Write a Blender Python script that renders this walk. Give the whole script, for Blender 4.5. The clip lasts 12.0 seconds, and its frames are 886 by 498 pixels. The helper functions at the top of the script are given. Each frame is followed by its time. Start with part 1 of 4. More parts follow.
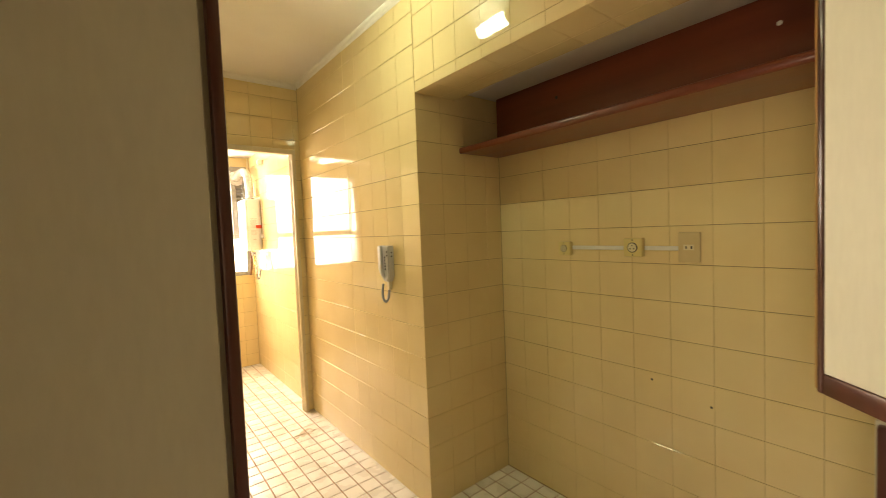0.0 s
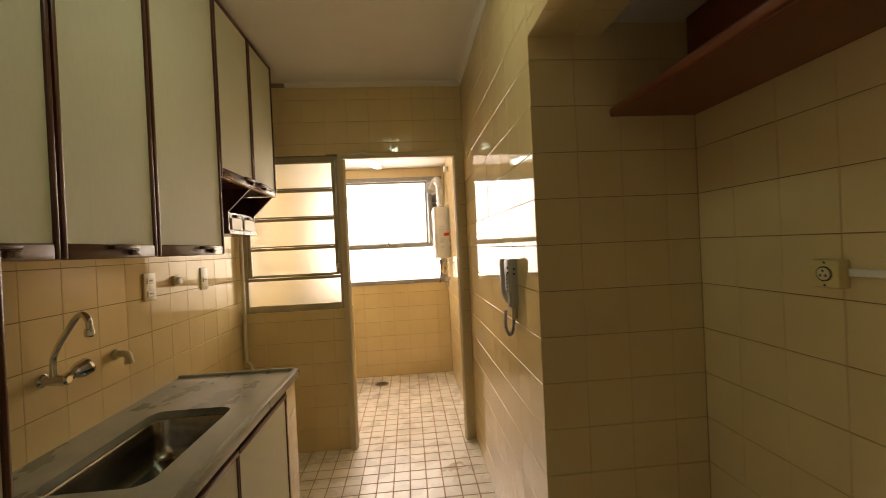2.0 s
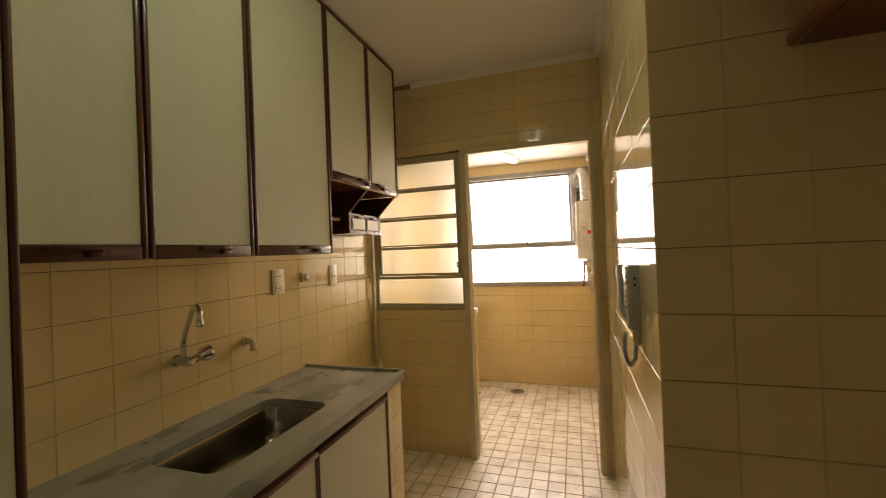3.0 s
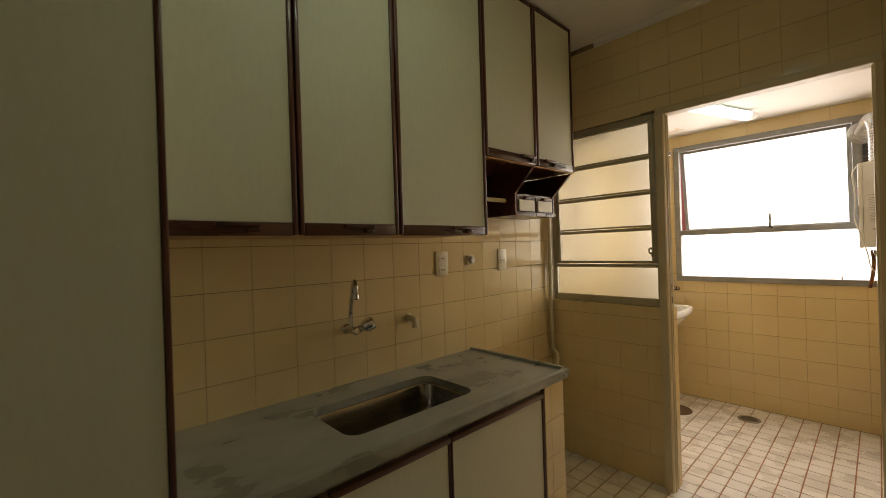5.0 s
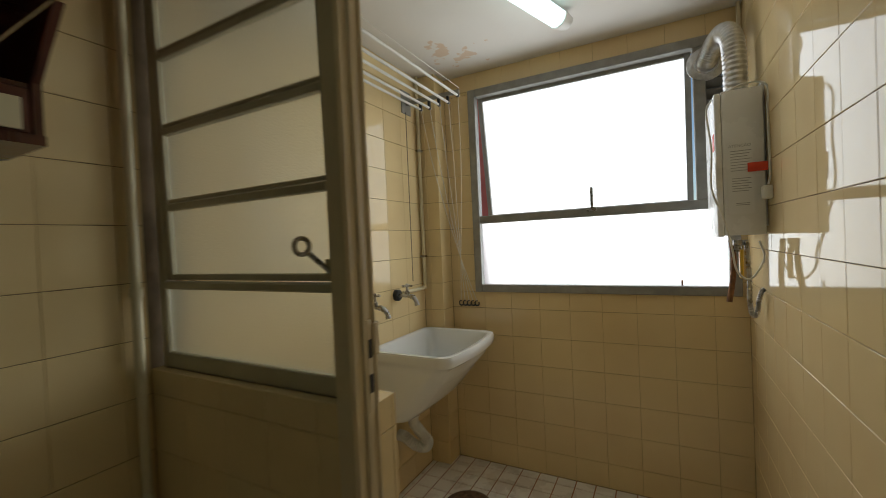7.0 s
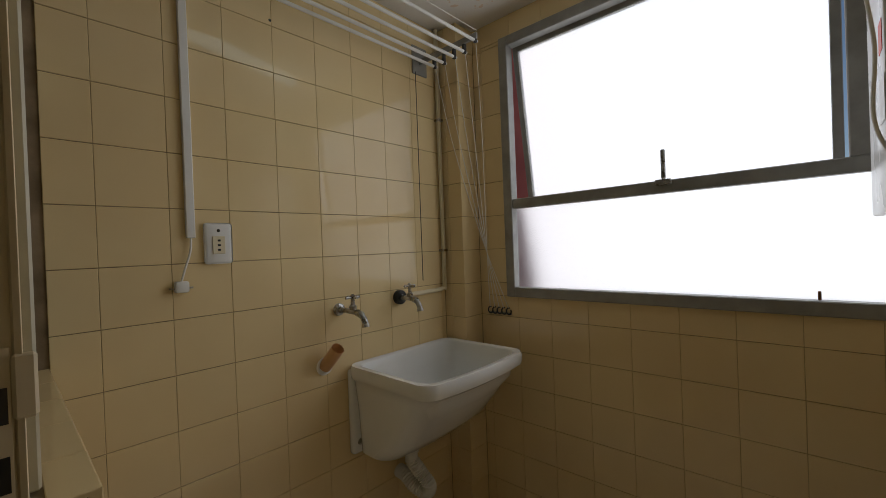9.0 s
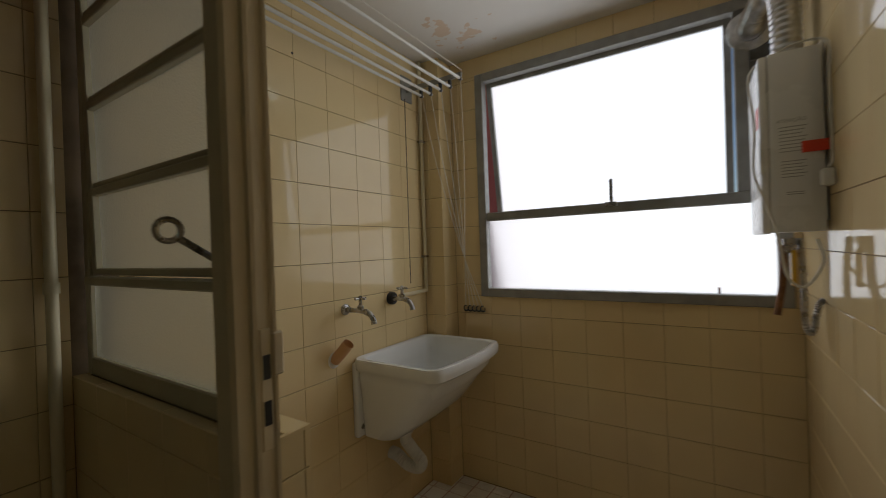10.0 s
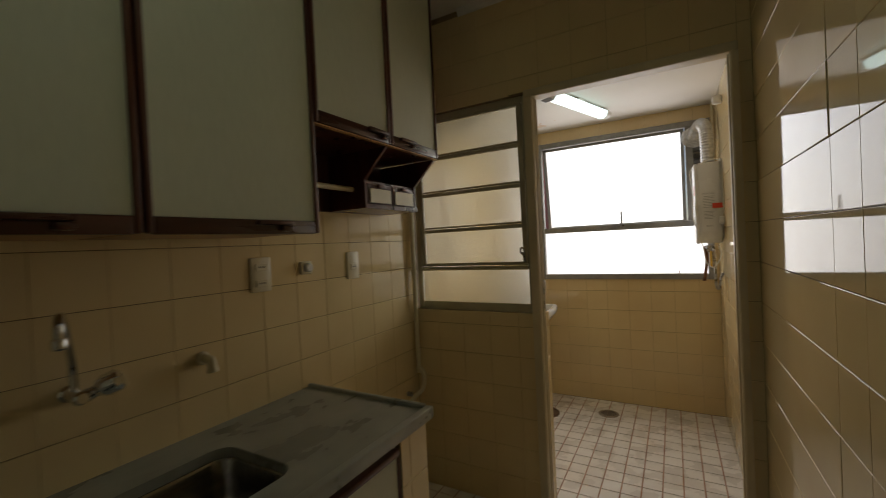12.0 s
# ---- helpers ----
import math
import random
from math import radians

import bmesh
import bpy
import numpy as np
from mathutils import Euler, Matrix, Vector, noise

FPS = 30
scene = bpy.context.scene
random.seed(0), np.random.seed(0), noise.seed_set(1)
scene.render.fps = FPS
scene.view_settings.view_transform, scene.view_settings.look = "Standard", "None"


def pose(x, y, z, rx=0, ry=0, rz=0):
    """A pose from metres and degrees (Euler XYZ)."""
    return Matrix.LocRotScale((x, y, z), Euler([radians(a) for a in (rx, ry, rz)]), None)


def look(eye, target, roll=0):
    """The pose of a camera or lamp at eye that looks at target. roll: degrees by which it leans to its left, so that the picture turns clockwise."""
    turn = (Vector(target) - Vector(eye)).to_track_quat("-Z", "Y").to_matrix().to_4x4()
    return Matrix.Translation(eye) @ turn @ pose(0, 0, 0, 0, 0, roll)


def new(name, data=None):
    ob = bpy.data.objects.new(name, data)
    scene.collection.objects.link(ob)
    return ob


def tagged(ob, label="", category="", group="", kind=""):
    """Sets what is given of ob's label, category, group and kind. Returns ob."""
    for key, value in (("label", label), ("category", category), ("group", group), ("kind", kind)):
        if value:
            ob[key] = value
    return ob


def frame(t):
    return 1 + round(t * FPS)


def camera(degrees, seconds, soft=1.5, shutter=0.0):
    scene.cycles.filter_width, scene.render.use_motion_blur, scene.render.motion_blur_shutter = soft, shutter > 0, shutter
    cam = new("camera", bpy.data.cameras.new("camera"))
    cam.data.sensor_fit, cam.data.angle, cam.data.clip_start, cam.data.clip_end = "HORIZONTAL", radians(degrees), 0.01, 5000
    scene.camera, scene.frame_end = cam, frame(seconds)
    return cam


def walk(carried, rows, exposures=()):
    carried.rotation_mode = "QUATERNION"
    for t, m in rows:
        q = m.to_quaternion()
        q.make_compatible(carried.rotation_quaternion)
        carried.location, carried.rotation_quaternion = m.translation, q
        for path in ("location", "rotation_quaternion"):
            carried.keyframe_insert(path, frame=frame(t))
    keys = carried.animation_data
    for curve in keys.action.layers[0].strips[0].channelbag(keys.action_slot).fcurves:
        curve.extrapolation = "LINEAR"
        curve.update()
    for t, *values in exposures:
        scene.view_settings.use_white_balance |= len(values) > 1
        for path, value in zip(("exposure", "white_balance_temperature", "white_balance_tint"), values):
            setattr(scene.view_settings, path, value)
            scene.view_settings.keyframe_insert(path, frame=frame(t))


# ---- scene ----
cam = camera(95.0, 12.0, soft=0.85, shutter=0.3)
PATH = [
    (0, (0.238, 0.27, 1.408), (1.484, 1.832, 1.318), -2.3),
    (0.5, (0.363, 0.341, 1.411), (1.412, 2.042, 1.335), -2.5),
    (1, (0.548, 0.433, 1.401), (1.38, 2.251, 1.349), -2.6),
    (1.5, (0.76, 0.516, 1.392), (1.279, 2.448, 1.361), -2.7),
    (2, (0.976, 0.584, 1.404), (1.145, 2.577, 1.39), -2.7),
    (2.5, (1.143, 0.708, 1.411), (0.908, 2.694, 1.41), -2.5),
    (3, (1.219, 0.839, 1.404), (0.605, 2.743, 1.415), -2.3),
    (3.5, (1.269, 0.932, 1.398), (0.291, 2.676, 1.421), -2.2),
    (3.7, (1.283, 0.959, 1.403), (0.162, 2.615, 1.427), -2.2),
    (5.3, (1.332, 1.223, 1.358), (-0.136, 2.58, 1.352), -1.8),
    (5.5, (1.286, 1.355, 1.363), (-0.142, 2.756, 1.348), -1.9),
    (6, (1.163, 1.838, 1.32), (-0.02, 3.45, 1.284), -2.4),
    (6.5, (1.065, 2.441, 1.311), (0.12, 4.203, 1.269), -2.6),
    (7, (1.055, 2.902, 1.308), (0.115, 4.667, 1.275), -2.6),
    (7.2, (1.075, 3.072, 1.301), (0.096, 4.816, 1.279), -2.8),
    (8.8, (1.148, 3.526, 1.245), (-0.18, 5.021, 1.235), -2.2),
    (9, (1.142, 3.531, 1.248), (-0.211, 5.003, 1.236), -2.2),
    (9.5, (1.138, 3.457, 1.265), (-0.212, 4.933, 1.252), -2.1),
    (10, (1.1, 3.166, 1.275), (0.018, 4.848, 1.268), -2.0),
    (10.5, (1.047, 2.774, 1.316), (0.268, 4.616, 1.298), -2.2),
    (11, (1.036, 2.357, 1.356), (0.273, 4.205, 1.328), -2.3),
    (11.5, (1.055, 1.901, 1.361), (0.278, 3.744, 1.331), -2.5),
    (12, (1.117, 1.556, 1.363), (0.128, 3.294, 1.338), -2.8),
]

EXPOSURES = [(0.0, 2.8, 9400, 17), (0.5, 2.35, 9250, 19), (1.0, 1.8, 9100, 22), (1.6, 1.45, 8900, 22), (3.0, 1.3, 8600, 21), (3.5, 1.22, 8400, 20), (5.5, 0.75, 7250, 15), (6.5, 0.3, 6600, 10), (7.0, -0.24, 6200, 5), (9.0, -1.0, 6150, 11), (9.5, -1.05, 6150, 11), (10.5, -0.85, 6200, 10), (11.0, -0.65, 6400, 10), (12.0, -0.18, 6700, 12)]
walk(cam, [(t, look(eye, target, roll)) for t, eye, target, roll in PATH], EXPOSURES)

# ---- world and light ----
world = bpy.data.worlds.new("sky")
scene.world = world
world.use_nodes = True
wn = world.node_tree.nodes
sky = wn.new("ShaderNodeTexSky")
sky.sky_type, sky.sun_disc, sky.sun_elevation, sky.sun_rotation = "NISHITA", False, radians(50), radians(200)
world.node_tree.links.new(sky.outputs[0], wn["Background"].inputs[0])
wn["Background"].inputs[1].default_value = 0.12

# second value drives the fill lamp added in the unseen entry opening
WINDOW_POWER, ENTRY_FILL_POWER = 18.5, 2.1


def area(name, m, sx, sy, power, color, spread=180):
    data = bpy.data.lights.new(name, "AREA")
    data.shape, data.size, data.size_y, data.energy, data.color = "RECTANGLE", sx, sy, power, color
    data.spread = radians(spread)
    ob = new(name, data)
    ob.matrix_world = m
    return ob


# ---- plan ----
XL, XR, XA = -0.19, 1.40, 1.975       # sink wall, telephone wall, back of the alcove
YP, YD, YW = 1.90, 3.50, 5.11         # pillar, partition, window wall
YD2 = 3.60                            # partition, laundry side
ZC, ZS = 2.59, 2.285                  # ceilings of kitchen and laundry
YB, YA = -0.75, -0.20                 # back of the entry, near end of the alcove
PITCH = 0.154
T = 0.004                             # tile thickness: rough walls stand this far behind the tiled face
Z0 = 0.004

area("window_light", look((0.74, YW + 0.24, 1.60), (0.74, YW - 1.76, 1.05)), 1.45, 1.50, WINDOW_POWER, (1.0, 0.98, 0.97), 180)
# unseen fill lamp, added to stand in for daylight from the left
area("entry_fill", look((-1.56, -0.10, 1.35), (5, -0.10, 1.35)), 0.9, 1.3, ENTRY_FILL_POWER, (1.0, 0.96, 0.89))


# ---- materials ----
def mat(name):
    m = bpy.data.materials.new(name)
    m.use_nodes = True
    return m, m.node_tree.nodes, m.node_tree.links, m.node_tree.nodes["Principled BSDF"]


def surface(name, a, b, scale=20.0, rough=0.5, metal=0.0, bump=0.1, bump_scale=80.0, stretch=(1, 1, 1), detail=4.0, lo=0.35, hi=0.65, coat=0.0, vary=0.0, rough_vary=0.1):
    """Two colours mixed by noise, fine relief, uneven gloss."""
    m, n, l, p = mat(name)
    tc = n.new("ShaderNodeTexCoord")
    mp = n.new("ShaderNodeMapping")
    mp.inputs["Scale"].default_value = stretch
    where = n.new("ShaderNodeNewGeometry").outputs["Position"] if vary else tc.outputs["Object"]
    l.new(where, mp.inputs[0])
    t = n.new("ShaderNodeTexNoise")
    t.inputs["Scale"].default_value, t.inputs["Detail"].default_value = scale, detail
    l.new(mp.outputs[0], t.inputs["Vector"])
    r = n.new("ShaderNodeValToRGB")
    r.color_ramp.elements[0].position, r.color_ramp.elements[1].position = lo, hi
    r.color_ramp.elements[0].color, r.color_ramp.elements[1].color = (*a, 1), (*b, 1)
    l.new(t.outputs["Fac"], r.inputs[0])
    col = r.outputs[0]
    if vary:
        oi, gi = n.new("ShaderNodeObjectInfo"), n.new("ShaderNodeNewGeometry")
        ad = n.new("ShaderNodeMath")
        l.new(oi.outputs["Random"], ad.inputs[0])
        l.new(gi.outputs["Random Per Island"], ad.inputs[1])
        fr = n.new("ShaderNodeMath")
        fr.operation = "FRACT"
        l.new(ad.outputs[0], fr.inputs[0])
        mr = n.new("ShaderNodeMapRange")
        mr.inputs["To Min"].default_value, mr.inputs["To Max"].default_value = 1 - vary, 1 + vary
        l.new(fr.outputs[0], mr.inputs["Value"])
        hs = n.new("ShaderNodeHueSaturation")
        l.new(mr.outputs[0], hs.inputs["Value"])
        l.new(col, hs.inputs["Color"])
        col = hs.outputs[0]
    l.new(col, p.inputs["Base Color"])
    g = n.new("ShaderNodeTexNoise")
    g.inputs["Scale"].default_value, g.inputs["Detail"].default_value = bump_scale, 3.0
    l.new(mp.outputs[0], g.inputs["Vector"])
    rr = n.new("ShaderNodeMapRange")
    rr.inputs["To Min"].default_value, rr.inputs["To Max"].default_value = max(0.02, rough - rough_vary), min(1.0, rough + rough_vary)
    l.new(t.outputs["Fac"], rr.inputs["Value"])
    l.new(rr.outputs[0], p.inputs["Roughness"])
    if bump:
        bp = n.new("ShaderNodeBump")
        bp.inputs["Strength"].default_value, bp.inputs["Distance"].default_value = bump, 0.002
        l.new(g.outputs["Fac"], bp.inputs["Height"])
        l.new(bp.outputs[0], p.inputs["Normal"])
    p.inputs["Metallic"].default_value = metal
    p.inputs["Coat Weight"].default_value = coat
    p.inputs["Coat Roughness"].default_value = 0.08
    return m


TILE = surface("cream_glazed_tile", (0.72, 0.555, 0.30), (0.76, 0.605, 0.335), 3.0, 0.030, bump=0.012, bump_scale=22, vary=0.012, rough_vary=0.025, detail=3)
GROUT = surface("tan_grout", (0.17, 0.12, 0.065), (0.31, 0.23, 0.14), 9.0, 0.9, bump=0.3)
FLOOR_TILE = surface("white_floor_tile", (0.79, 0.74, 0.67), (0.88, 0.845, 0.785), 6.0, 0.28, bump=0.06, bump_scale=45, vary=0.035, detail=6)
FLOOR_GROUT = surface("brown_floor_grout", (0.34, 0.15, 0.07), (0.50, 0.26, 0.14), 7.0, 0.9, bump=0.3)
PLASTER = surface("white_ceiling_paint", (0.76, 0.73, 0.68), (0.80, 0.78, 0.73), 2.0, 0.75, bump=0.12, bump_scale=120)
WALL_PAINT = surface("off_white_wall_paint", (0.72, 0.68, 0.60), (0.76, 0.72, 0.64), 2.0, 0.7, bump=0.1, bump_scale=90)
LAMINATE = surface("linen_laminate", (0.585, 0.57, 0.435), (0.625, 0.61, 0.47), 90.0, 0.58, bump=0.04, bump_scale=380, stretch=(1, 1, 0.25), lo=0.25, hi=0.75)
WOOD = surface("dark_mahogany", (0.050, 0.013, 0.009), (0.115, 0.034, 0.020), 14.0, 0.30, bump=0.12, bump_scale=60, stretch=(1, 1, 0.08), detail=8, coat=0.3)
WOOD_RAIL = surface("dark_mahogany_rail", (0.050, 0.013, 0.009), (0.115, 0.034, 0.020), 14.0, 0.30, bump=0.12, bump_scale=60, stretch=(1, 0.08, 1), detail=8, coat=0.3)
RED_WOOD = surface("red_mahogany", (0.14, 0.026, 0.011), (0.22, 0.046, 0.019), 10.0, 0.34, bump=0.1, bump_scale=70, stretch=(1, 0.07, 1), detail=8, coat=0.3)
AMBER = surface("amber_wood_edge", (0.42, 0.22, 0.07), (0.55, 0.31, 0.11), 30.0, 0.4, bump=0.1, stretch=(1, 1, 0.1))
MARBLE = surface("grey_marble", (0.24, 0.24, 0.20), (0.37, 0.365, 0.31), 9.0, 0.28, bump=0.02, stretch=(1.0, 0.6, 1), detail=12, lo=0.32, hi=0.68, rough_vary=0.03)
STEEL = surface("brushed_steel", (0.26, 0.25, 0.23), (0.36, 0.345, 0.32), 40.0, 0.20, 1.0, 0.03, 200, stretch=(1, 0.1, 1))
CHROME = surface("chrome", (0.62, 0.62, 0.62), (0.70, 0.70, 0.70), 20.0, 0.12, 1.0, 0.02, rough_vary=0.05)
OLD_CHROME = surface("worn_chrome", (0.30, 0.29, 0.27), (0.50, 0.49, 0.47), 40.0, 0.28, 1.0, 0.1)
ALU = surface("anodised_aluminium", (0.25, 0.245, 0.225), (0.32, 0.315, 0.29), 16.0, 0.45, 0.25, 0.05)
FOIL = surface("aluminium_foil_duct", (0.50, 0.50, 0.50), (0.66, 0.66, 0.66), 50.0, 0.34, 1.0, 0.2, 90)
FRAME_PAINT = surface("beige_frame_paint", (0.60, 0.50, 0.32), (0.66, 0.56, 0.37), 8.0, 0.40, bump=0.08, bump_scale=60)
OLIVE_PAINT = surface("olive_grey_paint", (0.43, 0.385, 0.26), (0.50, 0.45, 0.31), 8.0, 0.45, bump=0.08, bump_scale=60)
CERAMIC = surface("white_ceramic", (0.76, 0.76, 0.73), (0.80, 0.80, 0.77), 4.0, 0.10, bump=0.02, bump_scale=15, rough_vary=0.05)
PLASTIC = surface("white_plastic", (0.72, 0.71, 0.67), (0.78, 0.77, 0.73), 8.0, 0.40, bump=0.02)
CREAM_PLASTIC = surface("cream_plastic", (0.68, 0.60, 0.40), (0.74, 0.66, 0.46), 8.0, 0.42, bump=0.02)
YELLOWED = surface("yellowed_plastic", (0.66, 0.53, 0.22), (0.73, 0.60, 0.28), 8.0, 0.42, bump=0.02)
SALMON = surface("faded_orange_pvc", (0.62, 0.36, 0.17), (0.70, 0.43, 0.22), 20.0, 0.45, bump=0.05)
TAN_PLATE = surface("tan_plate", (0.56, 0.43, 0.22), (0.62, 0.48, 0.26), 8.0, 0.42, bump=0.02)
GREY_PLASTIC = surface("grey_plastic", (0.30, 0.31, 0.33), (0.37, 0.38, 0.40), 8.0, 0.45, bump=0.03)
GREY_PVC = surface("grey_white_hose", (0.56, 0.54, 0.48), (0.68, 0.66, 0.60), 12.0, 0.5, bump=0.05)
PHONE = surface("pale_grey_phone_plastic", (0.52, 0.50, 0.47), (0.58, 0.56, 0.53), 8.0, 0.38, bump=0.02)
BLACK = surface("black_plastic", (0.015, 0.015, 0.015), (0.03, 0.03, 0.03), 20.0, 0.5, bump=0.03)
CAST_IRON = surface("rusty_cast_iron", (0.09, 0.055, 0.03), (0.22, 0.13, 0.075), 60.0, 0.7, 0.2, 0.3)
DRAIN_STEEL = surface("dull_drain_steel", (0.30, 0.25, 0.18), (0.42, 0.36, 0.28), 40.0, 0.5, 0.6, 0.1)
APPLIANCE = surface("white_enamel", (0.78, 0.78, 0.77), (0.81, 0.81, 0.80), 6.0, 0.28, bump=0.02)
RED = surface("red_tag", (0.72, 0.05, 0.02), (0.80, 0.08, 0.03), 10.0, 0.5, bump=0.0)
YELLOW = surface("yellow_lever", (0.70, 0.42, 0.03), (0.78, 0.50, 0.05), 10.0, 0.4, bump=0.0)
INK = surface("grey_print", (0.32, 0.32, 0.32), (0.40, 0.40, 0.40), 10.0, 0.6, bump=0.0)
RUST = surface("rusty_steel", (0.14, 0.06, 0.025), (0.26, 0.12, 0.05), 40.0, 0.7, 0.3, 0.2)
CORD = surface("white_cord", (0.66, 0.64, 0.58), (0.72, 0.70, 0.64), 40.0, 0.6, bump=0.1)
# tan for the unseen entry walls, dark enough to weaken their bounce
LOW_BOUNCE_PAINT = surface("tan_low_bounce_paint", (0.36, 0.26, 0.15), (0.42, 0.31, 0.19), 4.0, 0.6, bump=0.05)
RED_RENDER = surface("red_facade_paint", (0.45, 0.10, 0.07), (0.55, 0.14, 0.10), 3.0, 0.8, bump=0.1)


def add_veins(m, color, scale, width, amount):
    """Thin dark veins where a warped noise crosses its middle."""
    n, l = m.node_tree.nodes, m.node_tree.links
    p = n["Principled BSDF"]
    old = p.inputs["Base Color"].links[0].from_socket
    g = n.new("ShaderNodeTexCoord")
    t = n.new("ShaderNodeTexNoise")
    t.inputs["Scale"].default_value, t.inputs["Detail"].default_value, t.inputs["Distortion"].default_value = scale, 7.0, 1.2
    l.new(g.outputs["Object"], t.inputs["Vector"])
    a = n.new("ShaderNodeMath")
    a.operation = "SUBTRACT"
    a.inputs[1].default_value = 0.5
    l.new(t.outputs["Fac"], a.inputs[0])
    b = n.new("ShaderNodeMath")
    b.operation = "ABSOLUTE"
    l.new(a.outputs[0], b.inputs[0])
    r = n.new("ShaderNodeMapRange")
    r.inputs["From Min"].default_value, r.inputs["From Max"].default_value = 0.0, width
    r.inputs["To Min"].default_value, r.inputs["To Max"].default_value = amount, 0.0
    l.new(b.outputs[0], r.inputs["Value"])
    mix = n.new("ShaderNodeMix")
    mix.data_type = "RGBA"
    l.new(r.outputs[0], mix.inputs["Factor"])
    l.new(old, mix.inputs["A"])
    mix.inputs["B"].default_value = (*color, 1)
    l.new(mix.outputs["Result"], p.inputs["Base Color"])


add_veins(MARBLE, (0.17, 0.17, 0.14), 8.0, 0.010, 0.16)


def add_patch(m, centre, reach, color, scale, amount):
    """A worn or stained patch of uneven outline round a place."""
    n, l = m.node_tree.nodes, m.node_tree.links
    p = n["Principled BSDF"]
    old = p.inputs["Base Color"].links[0].from_socket
    g = n.new("ShaderNodeNewGeometry")
    far = n.new("ShaderNodeVectorMath")
    far.operation = "DISTANCE"
    far.inputs[1].default_value = centre
    l.new(g.outputs["Position"], far.inputs[0])
    near = n.new("ShaderNodeMapRange")
    near.inputs["From Min"].default_value, near.inputs["From Max"].default_value = reach, 0.0
    near.inputs["To Min"].default_value, near.inputs["To Max"].default_value = -0.25, 0.12
    l.new(far.outputs["Value"], near.inputs["Value"])
    t = n.new("ShaderNodeTexNoise")
    t.inputs["Scale"].default_value, t.inputs["Detail"].default_value = scale, 4.0
    l.new(g.outputs["Position"], t.inputs["Vector"])
    s = n.new("ShaderNodeMath")
    l.new(t.outputs["Fac"], s.inputs[0])
    l.new(near.outputs[0], s.inputs[1])
    e = n.new("ShaderNodeMapRange")
    e.inputs["From Min"].default_value, e.inputs["From Max"].default_value = 0.50, 0.56
    e.inputs["To Max"].default_value = amount
    l.new(s.outputs[0], e.inputs["Value"])
    mix = n.new("ShaderNodeMix")
    mix.data_type = "RGBA"
    l.new(e.outputs[0], mix.inputs["Factor"])
    l.new(old, mix.inputs["A"])
    mix.inputs["B"].default_value = (*color, 1)
    l.new(mix.outputs["Result"], p.inputs["Base Color"])


add_patch(FLOOR_TILE, (1.19, 3.12, 0.0), 0.17, (0.45, 0.34, 0.22), 18.0, 0.75)
add_patch(FLOOR_TILE, (0.30, 4.95, 0.0), 0.40, (0.48, 0.36, 0.26), 9.0, 0.25)
add_patch(FLOOR_TILE, (0.95, 4.75, 0.0), 0.45, (0.55, 0.44, 0.34), 7.0, 0.18)


def stained_paint():
    """Ceiling paint that peels in patches near the wet corner."""
    m = PLASTER.copy()
    m.name = "peeling_ceiling_paint"
    n, l = m.node_tree.nodes, m.node_tree.links
    p = n["Principled BSDF"]
    old = p.inputs["Base Color"].links[0].from_socket
    g = n.new("ShaderNodeTexCoord")
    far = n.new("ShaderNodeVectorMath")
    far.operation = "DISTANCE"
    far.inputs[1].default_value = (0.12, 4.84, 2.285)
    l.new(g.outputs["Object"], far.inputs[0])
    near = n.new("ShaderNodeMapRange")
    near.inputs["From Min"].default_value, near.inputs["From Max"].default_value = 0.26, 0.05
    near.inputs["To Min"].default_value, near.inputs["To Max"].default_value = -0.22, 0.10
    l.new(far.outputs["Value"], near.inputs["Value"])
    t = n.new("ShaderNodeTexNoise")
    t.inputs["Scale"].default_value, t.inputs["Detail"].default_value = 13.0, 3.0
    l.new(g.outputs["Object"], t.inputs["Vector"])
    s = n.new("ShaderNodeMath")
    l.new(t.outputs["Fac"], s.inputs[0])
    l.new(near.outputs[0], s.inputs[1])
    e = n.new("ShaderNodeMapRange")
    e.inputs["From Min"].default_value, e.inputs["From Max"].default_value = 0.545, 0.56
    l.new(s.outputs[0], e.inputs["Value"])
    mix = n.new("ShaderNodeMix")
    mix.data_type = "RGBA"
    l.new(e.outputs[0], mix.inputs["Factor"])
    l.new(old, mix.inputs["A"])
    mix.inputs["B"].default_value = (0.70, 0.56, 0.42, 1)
    l.new(mix.outputs["Result"], p.inputs["Base Color"])
    return m


STAINED = stained_paint()


def frosted(name, rough, tint, relief):
    m, n, l, p = mat(name)
    p.inputs["Base Color"].default_value = (*tint, 1)
    p.inputs["Transmission Weight"].default_value = 1.0
    p.inputs["IOR"].default_value = 1.25
    p.inputs["Roughness"].default_value = rough
    t = n.new("ShaderNodeTexNoise")
    t.inputs["Scale"].default_value, t.inputs["Detail"].default_value = 220.0, 2.0
    tc = n.new("ShaderNodeTexCoord")
    l.new(tc.outputs["Object"], t.inputs["Vector"])
    b = n.new("ShaderNodeBump")
    b.inputs["Strength"].default_value, b.inputs["Distance"].default_value = relief, 0.002
    l.new(t.outputs["Fac"], b.inputs["Height"])
    l.new(b.outputs[0], p.inputs["Normal"])
    return m


FROST = frosted("frosted_window_glass", 0.45, (0.72, 0.72, 0.725), 0.8)
PATTERN = frosted("patterned_glass", 0.55, (0.87, 0.875, 0.79), 0.55)


def glowing(name, color, strength):
    m, n, l, p = mat(name)
    p.inputs["Base Color"].default_value = (0.8, 0.8, 0.8, 1)
    p.inputs["Emission Color"].default_value = (*color, 1)
    p.inputs["Emission Strength"].default_value = strength
    return m


